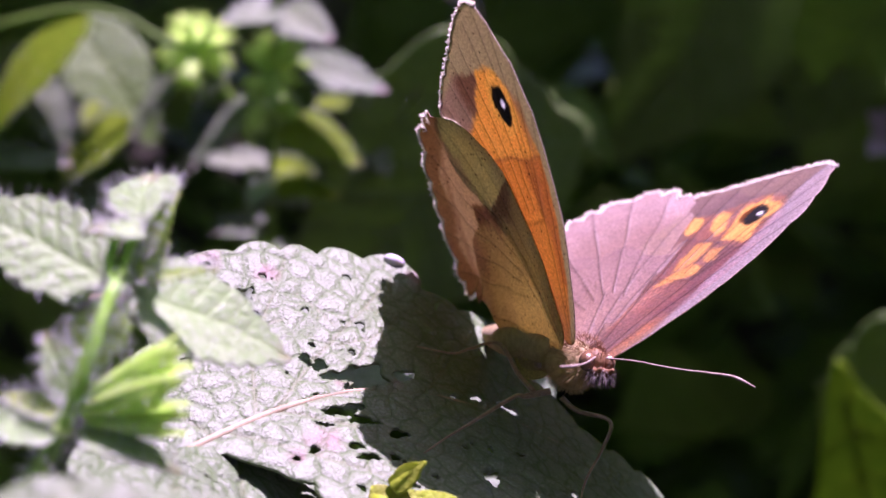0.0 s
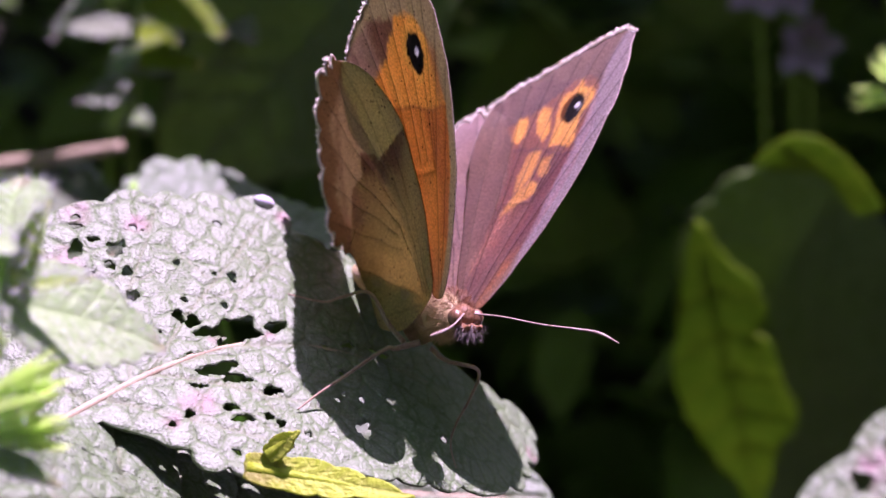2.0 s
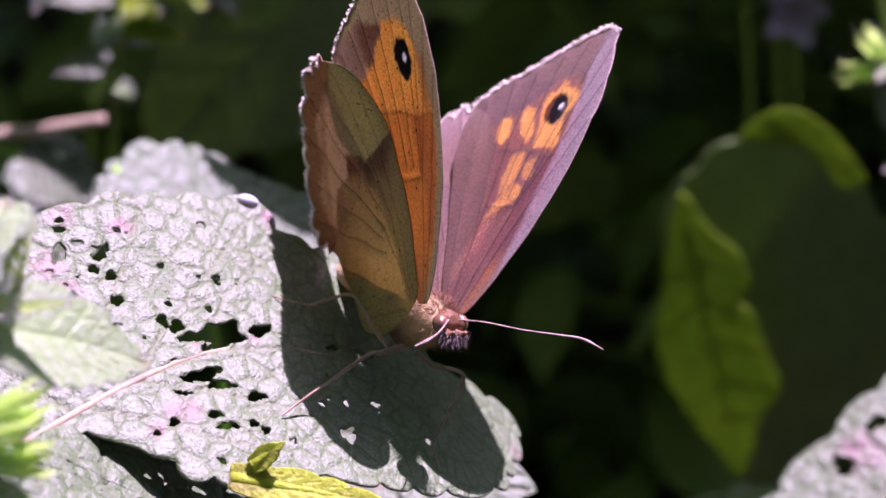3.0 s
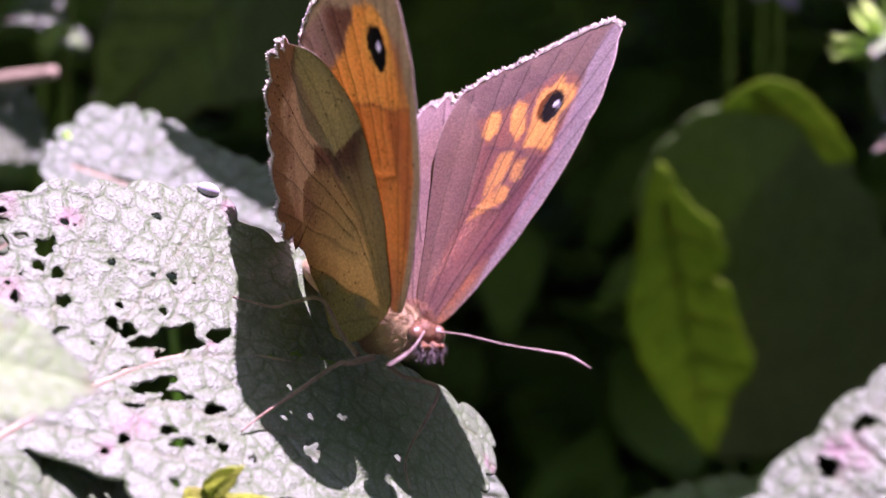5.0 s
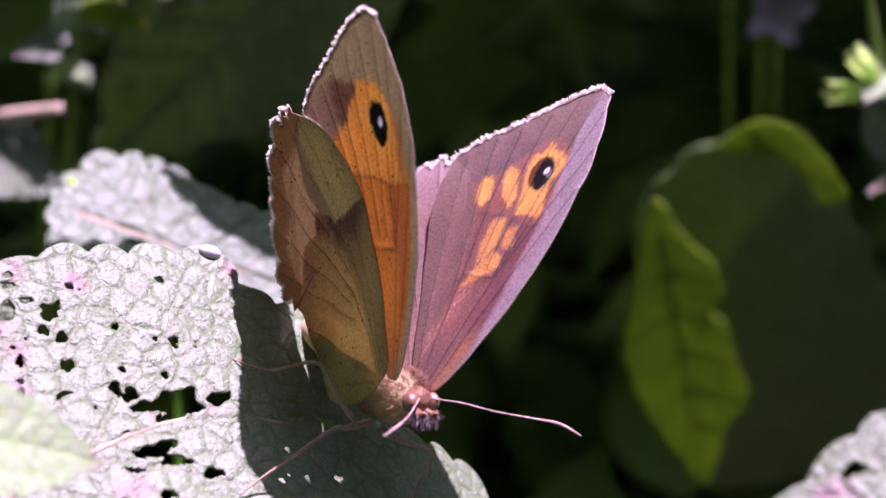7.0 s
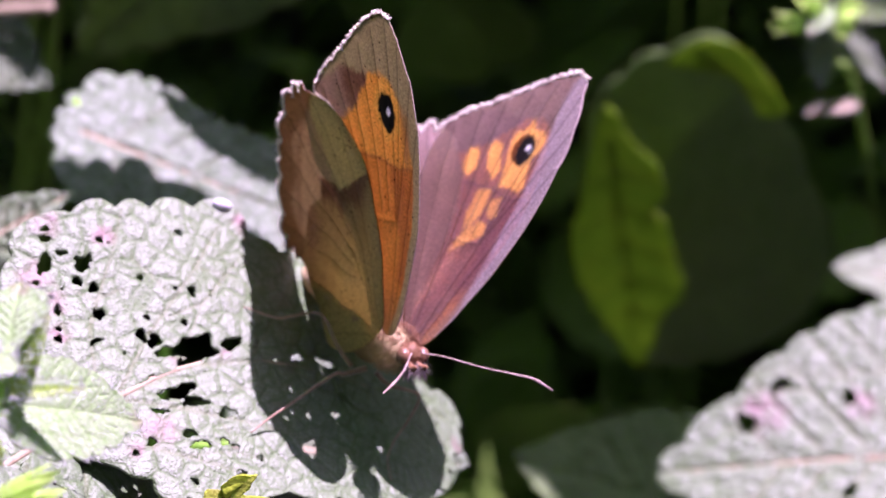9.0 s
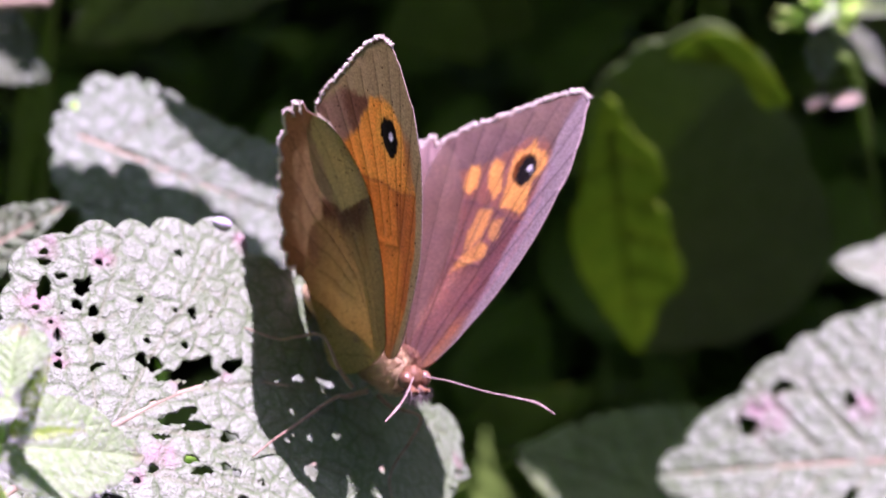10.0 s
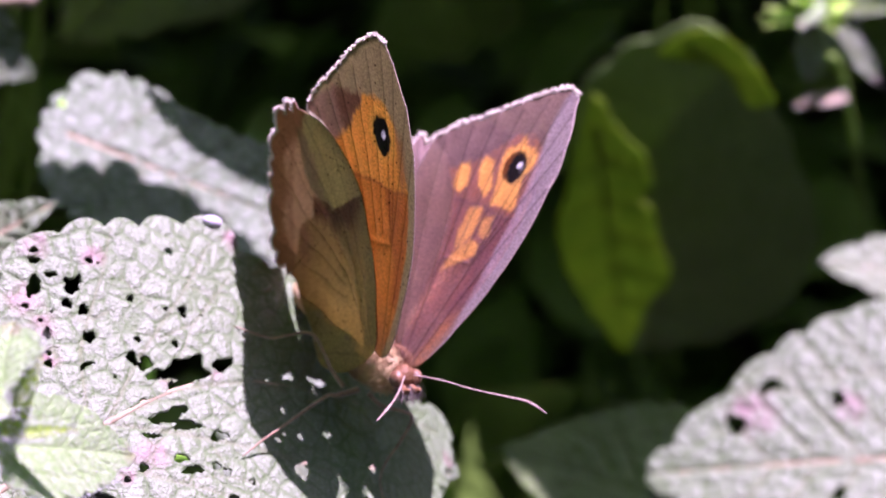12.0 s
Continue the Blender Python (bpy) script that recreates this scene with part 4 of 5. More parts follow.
def butterfly():
    ob = thing("butterfly", BODY, "brown and orange butterfly with black eyespots and half-raised wings", "butterfly")
    fore_camber = lambda x, y: 0.012 * (y - 12) * (x + 3) * 0.5 - 0.0025 * (y - 12) ** 2 + 0.2

    def hind_camber(x, y):
        loose = -0.06 * np.clip(0.5 - y, 0, None) ** 2 - 0.28 - 0.004 * (y - 6) ** 2 + 0.12 * np.sin(x * 1.2)
        held = np.clip((x + 11) / 5, 0, 1) * np.clip((y - 1) / 3, 0, 1)
        return loose * (1 - held) + held * (fore_camber(x, y) - 0.13)

    wings = {}
    for side, tag in ((1, "left"), (-1, "right")):
        wings["fore", side] = wing("forewing", FORE, FORE_VEINS, fore_upper, fore_under, side, 46, 0.2, fore_camber, (12, 20), "brown forewing with orange patch and black eyespot", ob)
        wings["hind", side] = wing("hindwing", HIND, HIND_VEINS, hind_upper, hind_under, side, 26, 0.95, hind_camber, (11, 19), "brown scalloped hindwing with pale band", ob)
    # trunk
    thorax = part("thorax", mesh_of("thorax", *ball((-1.4, 0, -1.9), (2.8, 1.45, 1.8)), FUR), ob, "furry tan thorax")
    p, d = shell_points((-1.4, 0, -1.9), (2.7, 1.4, 1.75), 1500, 1)
    part("fur", mesh_of("fur", *hair_tuft(p, d, 0.6, 0.05, 0.3, 0.4, (-0.8, 0, -0.3), 2), FUR, False), thorax)
    p, d = shell_points((0.2, 0, -0.6), (1.5, 1.25, 1.0), 700, 4, -0.1)
    part("collar", mesh_of("collar", *hair_tuft(p, d, 0.55, 0.035, 0.2, 0.4, (-0.6, 0, 0.0), 3), FUR_RED, False), thorax, "rusty furry collar")
    ring = []
    for i, x in enumerate(np.linspace(-3.0, -16.5, 9)):
        ring.append((x, 0, -1.05 - 0.10 * i))
    rad = [1.3, 1.45, 1.45, 1.45, 1.4, 1.25, 1.0, 0.65, 0.2]
    part("abdomen", mesh_of("abdomen", *tube(ring, rad, 16), FUR), ob, "slender tan abdomen")
    head = part("head", mesh_of("head", *ball((1.8, 0, -1.1), (0.85, 0.9, 0.9)), FUR_RED), ob, "rusty furry head")
    for side in (1, -1):
        part("eye", mesh_of("eye", *ball((2.15, side * 0.86, -1.15), (0.66, 0.55, 0.68)), EYE), head, "reddish-brown compound eye")
    p, d = shell_points((1.7, 0, -0.95), (0.8, 0.62, 0.85), 420, 6, 0.1)
    part("fur", mesh_of("fur", *hair_tuft(p, d, 0.4, 0.03, 0.1, 0.5, (0.1, 0, 0.1), 5), FUR_RED, False), head)
    for side in (1, -1):
        palp = limb("palp", [(2.3, side * 0.35, -1.7), (3.0, side * 0.45, -1.8), (3.6, side * 0.5, -1.4)], [0.3, 0.34, 0.12], FUR_RED, head)
        pts, d = shell_points((2.8, side * 0.4, -1.9), (0.55, 0.3, 0.4), 160, 8 + side)
        part("bristle", mesh_of("bristle", *hair_tuft(pts, d, 0.9, 0.05, 0.1, 0.5, (0.5, 0, -0.9), 6), FUR_DARK, False), palp, "dark bristles under the head")
    limb("antenna", [(2.34, 0.33, -0.79), (3.68, 2.08, -0.64), (5.41, 4.18, -0.7), (6.92, 6.1, -0.61), (8.05, 7.5, -0.6), (9.18, 8.66, -1.05)], [0.06, 0.06, 0.06, 0.065, 0.09, 0.13, 0.06], ANTENNA, ob, "thin banded clubbed antenna")
    limb("antenna", [(2.57, -0.48, -0.75), (4.78, -2.5, -0.96), (6.36, -4.24, -1.04), (8.2, -6.5, -1.01)], [0.065, 0.065, 0.08, 0.12, 0.06], ANTENNA, ob, "thin banded clubbed antenna")
    limb("leg", [(-1.45, -1.35, -3.97), (-1.7, -3.07, -4.51), (-1.9, -3.97, -4.67), (-1.69, -6.97, -6.58), (-1.55, -9.02, -7.87), (-1.33, -10.72, -9.06)], [0.26, 0.22, 0.16, 0.15, 0.12, 0.09, 0.05], LEG, ob, "slender tan leg")
    limb("leg", [(-2.51, -2.02, -4.27), (-4.01, -2.74, -3.19), (-6.06, -3.53, -1.41), (-7.46, -5.08, -2.13), (-8.3, -6.05, -2.7), (-10.49, -8.0, -2.69)], [0.22, 0.18, 0.14, 0.12, 0.1, 0.05], LEG, ob, "slender tan leg")
    limb("leg", [(-1.29, -0.45, -4.32), (-0.55, 0.65, -5.1), (0.59, 2.82, -5.54), (0.57, 2.41, -7.79), (0.31, 1.78, -9.68), (0.34, 1.54, -11.28), (0.89, 1.98, -12.97)], [0.22, 0.18, 0.14, 0.12, 0.1, 0.08, 0.05], LEG, ob, "slender tan leg")
    return wings


WINGS = butterfly()


# ---- leaves round the perch ----
def other_leaves():
    shaped_leaf("under_leaf", (-21.5, -16.1, -6.8), (0.433, 0.836, -0.338), (0.738, -0.113, 0.665), [(-11.4, 6.9), (-3.2, 7.4), (3.6, 7.9), (11.4, 4.9), (14.2, 2.6), (19.9, 1.6), (26.8, -0.2), (28.5, -3.5), (14.1, -6.7), (-4.6, -4.6), (-15.3, 0.5)], 22, 0.8, LEAF, "pale hairy leaf lying below the perch leaf", 5, bulge=0.02)
    simple_leaf("lower_leaf", (-16.5, 19.8, -21.3), (0.98, 0.0, -0.10), (0.2, -0.6, 0.78), 22, 20, LEAF, "pale leaf in the sun below the perch leaf", 14, 0.8, 0.04, 0.04, [(0, 0, 0), (-6, 0, -6), (-10, 0, -40)], seed=6)
    shaped_leaf("back_leaf", (-34.5, 54.0, -1.0), (0.93, -0.1, -0.36), (0.15, -0.5, 0.85), [(0.6, -6.9), (-0.7, -2.2), (0.8, 3.4), (4.8, 5.5), (8.5, 5.5), (14.0, 4.2), (19.1, 4.0), (24.2, 3.6), (30.1, 0.8), (30.8, -5.6), (26.1, -9.9), (20.6, -11.6), (12.0, -12.6), (3.7, -11.3)], 26, 0.9, LEAF, "pale green toothed leaf half in shade", 7, [(0, 0, 0), (14, -8, -10), (20, -8, -60)])
    # unseen leaves up along the sun's path, outlined to cast the back leaf's shade
    shaped_leaf("shade_caster", (-9.0, 62.6, 47.0), (1, 0, 0), (0, 0, 1), [(0.0, 0.0), (7.6, -0.5), (14.3, -1.0), (21.2, -2.3), (22.7, -7.8), (17.1, -6.2), (11.7, -5.3), (6.8, -4.2), (3.0, -2.3)], 9, 0.5, LEAF_BACK, "unseen dark green leaf placed to cast shade on the back leaf", 17)
    shaped_leaf("shade_caster", (-19.9, 51.2, 45.0), (1, 0, 0), (0, 0, 1), [(0.0, 0.0), (4.3, 1.9), (7.7, 2.8), (9.9, 3.6), (13.2, 3.1), (17.9, 2.4), (22.8, 0.7), (28.0, -1.9), (23.2, -6.9), (11.7, -8.9), (1.2, -6.3)], 14, 0.9, LEAF_BACK, "unseen dark green leaf placed to cast shade on the back leaf", 23)
    # two more unseen leaves, added only to keep the leaves below dim
    simple_leaf("shade_caster", (126, 150, 47), (-0.99, 0.0, 0.03), (0.05, 0.0, 0.99), 80, 40, LEAF_BACK, "unseen dark green leaf added to keep the hanging leaf in shade", 16, 1.2, 0.05, 0.05, None, seed=22)
    simple_leaf("shade_caster", (82, 80, 48), (-0.99, 0.0, 0.03), (0.05, 0.0, 0.99), 36, 22, LEAF_BACK, "unseen dark green leaf added to darken the dull leaf", 14, 0.8, 0.05, 0.05, None, seed=24)
    simple_leaf("broad_leaf", (65.6, 40.6, -36.8), (-0.97, 0.05, -0.02), (-0.05, -0.5, 0.86), 40, 36, LEAF, "broad pale wrinkled leaf with a few dark holes", 20, 1.1, 0.12, 0.08, [(0, 0, 0), (-10, 0, -4), (-20, 0, -50)], seed=8,
                holes=[(20, 4, 0.9, 0.6, 0.3), (30, -5, 0.9, 1.2, 0.2), (19, -7, 0.7, 0.9, 0), (26, -9, 1.3, 0.4, 0.6)], stains=[(28, -6, 3), (18, -6, 2.0)])
    simple_leaf("dim_leaf", (41.2, 63.0, -62.4), (-0.86, 0.1, 0.32), (0.1, -0.6, 0.8), 31, 24, LEAF_BACK, "dull green wrinkled leaf beside the broad leaf", 22, 0.6, 0.1, 0.1, [(0, 0, 0), (-8, 0, -5), (-14, 0, -40)], seed=9)
    simple_leaf("edge_leaf", (75.3, 84.6, -41.4), (-0.97, 0.1, 0.16), (0.05, -0.3, 0.95), 23, 15, LEAF, "pale leaf at the edge of the clearing", 12, 0.8, 0.05, 0.1, None, seed=10)
    # these two get the brighter yellow-green: light through the leaf, put into its colour
    shaped_leaf("glowing_leaf", (26.0, 112.0, -27.3), (1, 0, 0), (-0.2, -0.97, -0.15), [(0.0, 0.0), (2.7, -3.4), (4.4, -6.4), (7.5, -9.5), (8.6, -13.7), (7.2, -16.7), (9.2, -18.6), (9.9, -22.2), (10.9, -25.2), (12.2, -29.0), (11.8, -32.6), (9.5, -35.4), (8.2, -41.7), (6.5, -45.2), (2.9, -39.8), (-0.7, -33.4), (-3.4, -26.8), (-4.2, -20.8), (-3.3, -15.4), (-2.4, -9.3), (-1.2, -3.8)], 16, 0.5, LEAF_BRIGHT, "yellow-green leaf with light shining through", 11, bulge=0.06)
    shaped_leaf("arching_leaf", (33.6, 107.0, -18.9), (1, 0, 0), (-0.1, -0.97, -0.2), [(0.0, 0.0), (2.4, 2.8), (5.4, 3.9), (9.2, 2.5), (12.5, -1.1), (15.0, -5.0), (16.1, -7.9), (12.7, -8.1), (10.6, -4.6), (7.9, -1.4), (4.8, 0.3)], 8, 0.2, LEAF_BRIGHT, "yellow-green arching leaf fold lit from above", 12, bulge=0.04)
    shaped_leaf("hanging_leaf", (25.0, 127.0, -34.1), (1, 0, 0), (0.1, -0.97, -0.15), [(0.0, -0.0), (6.5, 8.1), (12.0, 10.6), (17.5, 11.8), (23.9, 6.7), (28.7, -1.4), (33.5, -11.8), (37.8, -24.1), (35.2, -37.1), (27.9, -44.2), (18.3, -47.0), (9.2, -45.7), (2.4, -30.0), (0.0, -12.2)], 18, 0.9, LEAF_BACK, "dark green drooping leaf in shade", 13, bulge=0.05)
    simple_leaf("front_leaf", (-32.8, -57.6, 1.4), (0.95, 0.1, 0.06), (0.1, -0.45, 0.9), 30, 18, LEAF, "pale hairy leaf close to the front", 14, 0.7, 0.12, 0.06, [(0, 0, 0), (-8, 0, -6), (-14, 0, -30)], seed=14)
    simple_leaf("side_leaf", (-56.0, 98.0, -9.8), (0.87, -0.17, -0.47), (0.1, -0.6, 0.8), 11.6, 11, LEAF, "pale pinkish leaf in the sun", 12, 0.8, 0.15, 0.1, [(0, 0, 0), (-8, 0, -6), (-14, 0, -30)], seed=15)
    simple_leaf("small_leaf", (-42.9, 31.0, -8.2), (0.75, 0.1, 0.5), (-0.3, -0.6, 0.7), 13, 7, LEAF, "small pale green leaf", 8, 0.5, 0.1, 0.1, [(0, 0, 0), (-3, 0, -2), (-6, 0, -30)], seed=21, n=200, rings=20)
    for k, (at, way, ln) in enumerate((((-10.4, 116.2, 13.1), (-0.7, -0.2, -0.68), 46), 
                                       ((26.3, 179.1, 28.4), (-0.6, 0.0, -0.8), 44), ((54.3, 177.7, 28.4), (-0.6, 0.1, -0.8), 44))):
        simple_leaf("shade_leaf", at, way, (0.2, -0.9, -0.3), ln, ln * 0.72, LEAF_BACK, "large dark green leaf with light seeping through", 16, 1.2, 0.1, 0.1, None, seed=40 + k, n=200, rings=20)
    simple_leaf("yellow_leaf", (-14.4, -12.6, -5.8), (0.95, -0.05, -0.24), (0.1, -0.75, 0.65), 11.5, 2.5, LEAF_YELLOW, "small yellow-green leaf with a brown tip fold", 8, 0.22, 0.03, 0.12, None, seed=16, rings=20, quilt=0.06, stains=[(0.8, 0.4, 2.4)], n=180)
    simple_leaf("yellow_leaf", (-13.0, -12.4, -5.2), (0.75, -0.1, 0.55), (0.1, -0.8, 0.5), 2.8, 1.5, LEAF_YELLOW, "small yellow-green leaf with a brown tip fold", 5, 0.12, 0.03, 0.12, None, seed=26, rings=14, quilt=0.05, n=100)


other_leaves()


# ---- the hairy mint plant in front ----
def hairs_on(path, radius, count, length, seed, width=0.035):
    r = np.random.default_rng(seed)
    pts, nor = [], []
    for _ in range(count):
        k = r.integers(0, len(path) - 1)
        p = path[k] + (path[k + 1] - path[k]) * r.random()
        d = r.normal(0, 1, 3)
        t = path[k + 1] - path[k]
        d -= t * (d @ t) / (t @ t + 1e-9)
        d /= np.linalg.norm(d) + 1e-9
        pts.append(p + d * radius)
        nor.append(d)
    return hair_tuft(pts, nor, length, width, 0.1, 0.35, (0, 0, 0), seed)


def calyx(parent, base, tip, radius, seed):
    """A ribbed cup that opens into pointed teeth."""
    base, tip = np.array(base, float), np.array(tip, float)
    ax = tip - base
    ln = np.linalg.norm(ax)
    ax /= ln
    u = np.cross(ax, (0.2, 0.9, 0.35))
    u /= np.linalg.norm(u)
    w = np.cross(ax, u)
    n, rows = 30, 9
    verts, faces = [], []
    for i in range(rows):
        s = i / (rows - 1)
        prof = radius * (0.22 + 0.78 * s**0.8)
        for k in range(n):
            a = 2 * math.pi * k / n
            rib = 1 + 0.10 * math.cos(a * 10)
            far = s * ln * 0.72
            if i >= rows - 2:
                tooth = abs(((a / (2 * math.pi) * 5) % 1) - 0.5) * 2
                far += ln * 0.34 * (1 - tooth) * (1.0 if i == rows - 1 else 0.25)
            verts.append(base + ax * far + (u * math.cos(a) + w * math.sin(a)) * prof * rib)
    for i in range(rows - 1):
        for k in range(n):
            j = (k + 1) % n
            faces.append((i * n + k, i * n + j, (i + 1) * n + j, (i + 1) * n + k))
    ob = part("calyx", mesh_of("calyx", verts, faces, CALYX), parent, "pale green ribbed hairy calyx")
    r = np.random.default_rng(seed)
    pts = [np.array(verts[int(r.integers(0, len(verts)))]) for _ in range(90)]
    nor = [(p - base - ax * ((p - base) @ ax)) for p in pts]
    nor = [q / (np.linalg.norm(q) + 1e-9) for q in nor]
    part("hair", mesh_of("hair", *hair_tuft(pts, nor, 1.2, 0.034, 0.1, 0.3, tuple(ax * 0.3), seed), HAIR, False), ob)
    return ob


def plant_leaf(parent, base, tip, normal, width, seed, teeth=14, bend=0.06, material=None, taper=1.0):
    base, tip = np.array(base, float), np.array(tip, float)
    length = float(np.linalg.norm(tip - base))
    outline = toothed(ovate(length, width, 240, 0.03, taper), teeth, min(0.42, width * 0.07), 0.6, seed)
    height = lambda x, y: bend * length * np.sin(np.clip(x / length, 0, 1) * math.pi) + 0.10 * np.abs(y) - 0.012 * y * y
    me = blade_mesh("leaf", outline, (length * 0.45, 0), feather_veins(length, width, 6, 0.22), height, material or LEAF_MINT, 28, 0.18, (), [(length * 0.97, 0, 1.1)], 0.07, seed)
    ob = part("leaf", me, parent, "", axes(base, tuple(tip - base), normal))
    r = np.random.default_rng(seed + 50)
    pts, nor = [], []
    for _ in range(170):
        p = outline[int(r.integers(0, len(outline)))] * (0.995 if r.random() < 0.7 else r.uniform(0.5, 0.95))
        pts.append(np.array([p[0], p[1], float(height(np.array(p[0]), np.array(p[1])))]))
        nor.append((0.2, math.copysign(0.5, p[1]), 0.6))
    part("hair", mesh_of("hair", *hair_tuft(pts, nor, 0.95, 0.034, 0.0, 0.6, (0, 0, 0), seed), HAIR, False), ob)
    return ob


def mint_plant():
    ob = thing("mint_plant", pose(-0.00020, 0.00727, -0.00129, 0.033, -0.473, 0.938) @ Matrix.Scale(1.05, 4), "hairy green mint stem with toothed leaves and pale calyces", "plant")
    path = curve_path([(-42, -41, -120), (-38, -40, -40), (-30.6, -38.6, -3), (-28.3, -38.2, 3.5), (-26.4, -38, 6.8), (-24.9, -37.5, 9.9), (-23.8, -36, 12.6), (-23.5, -35, 13.4)], 10)
    stem = part("stem", mesh_of("stem", *tube(path, np.interp(np.arange(len(path)), [0, 30, len(path)], [0.9, 0.46, 0.38]), 10), STEM), ob, "square hairy green stem")
    part("hair", mesh_of("hair", *hairs_on(path[-46:], 0.4, 360, 1.0, 21, 0.034), HAIR, False), stem)
    for ctrl, rad in (([(-23.6, -35.1, 13.1), (-23.9, -34.2, 14.4), (-23.6, -32.8, 16.0)], 0.30), ([(-23.5, -35.1, 13.1), (-23.0, -34.0, 14.6), (-22.6, -32.4, 16.2)], 0.30)):
        shoot = curve_path(ctrl, 8)
        ob2 = part("shoot", mesh_of("shoot", *tube(shoot, rad, 8), STEM), ob)
        part("hair", mesh_of("hair", *hairs_on(shoot, rad, 40, 0.7, 22, 0.022), HAIR, False), ob2)
    part("node", mesh_of("node", *ball((-23.6, -35.0, 13.1), (0.55, 0.5, 0.5)), STEM), ob)
    part("node", mesh_of("node", *ball((-26.7, -38.0, 6.3), (0.58, 0.55, 0.55)), CALYX), ob)
    plant_leaf(ob, (-23.6, -32.4, 12.4), (-16.6, -25.2, 6.5), (0.3, -0.68, 0.68), 6.4, 31)
    plant_leaf(ob, (-24.4, -33.4, 13.4), (-33.0, -31.5, 18.4), (0.2, -0.82, 0.55), 5.2, 32)
    plant_leaf(ob, (-22.7, -32.6, 15.9), (-22.3, -28.6, 18.5), (-0.1, -0.6, 0.8), 4.2, 33, 9, 0.05, LEAF_MINT, 2.3)
    plant_leaf(ob, (-22.5, -32.0, 14.0), (-20.5, -31.2, 17.6), (-0.75, -0.6, 0.2), 2.4, 34, 8, 0.06, CALYX_LEAF, 1.6)
    plant_leaf(ob, (-21.9, -33.6, 15.8), (-25.0, -34.4, 16.4), (0.1, -0.5, 0.85), 1.5, 35, 7)
    plant_leaf(ob, (-22.6, -32.4, 13.1), (-18.6, -32.2, 13.3), (0.1, -0.6, 0.8), 0.8, 40, 3, 0.02, CALYX_LEAF)
    plant_leaf(ob, (-23.0, -32.2, 13.0), (-21.2, -31.8, 15.0), (-0.4, -0.7, 0.5), 1.8, 43, 6, 0.05, CALYX_LEAF)
    plant_leaf(ob, (-24.8, -35.6, 9.2), (-24.4, -34.6, 12.6), (-0.1, -0.8, 0.55), 3.4, 36, 10, 0.06, CALYX_LEAF, 1.7)
    plant_leaf(ob, (-26.0, -36.8, 7.6), (-27.4, -36.4, 11.4), (0.3, -0.8, 0.5), 2.5, 39, 10)
    plant_leaf(ob, (-26.0, -37.6, 6.0), (-20.6, -37.8, 3.4), (0.3, -0.5, 0.8), 2.0, 37, 8, 0.06)
    plant_leaf(ob, (-27.0, -38.2, 6.2), (-32.2, -38.4, 7.6), (0.1, -0.6, 0.8), 2.4, 38, 8)
    plant_leaf(ob, (-26.8, -37.6, 7.2), (-30.0, -37.2, 8.4), (0.2, -0.7, 0.7), 1.5, 41, 6, 0.06, CALYX_LEAF)
    for i, (b, t, rad) in enumerate((((-25.8, -37.3, 7.1), (-20.4, -37.0, 7.9), 1.2), ((-25.5, -37.0, 7.8), (-20.0, -36.4, 9.6), 0.95), ((-25.6, -37.3, 6.6), (-20.2, -37.2, 6.1), 0.9),
                                     ((-27.6, -38.4, 5.6), (-29.2, -38.8, 2.0), 0.85))):
        calyx(ob, b, t, rad, 60 + i)


mint_plant()


# ---- plants farther back ----
def sprig(at, label, stem, cups, blades, seed, radius):
    """A leafy flowering stem out in the sun behind: a bent stem, its calyces and its leaves, in mm from its first whorl."""
    ob = thing("flowering_stem", Matrix.Translation(Vector(at) * MM), label, "plant")
    path = curve_path(stem, 8)
    part("stem", mesh_of("stem", *tube(path, np.linspace(0.45, 0.6, len(path)), 8), THICKET), ob)
    for k, (a, b) in enumerate(cups):
        calyx(ob, a, b, radius, seed + k)
    for k, (a, b, width, material) in enumerate(blades):
        d = np.array(b) - np.array(a)
        plant_leaf(ob, a, b, (d[0] * 0.02, -0.75, 0.65), width, seed + 10 + k, 10, 0.05, material)
    return ob


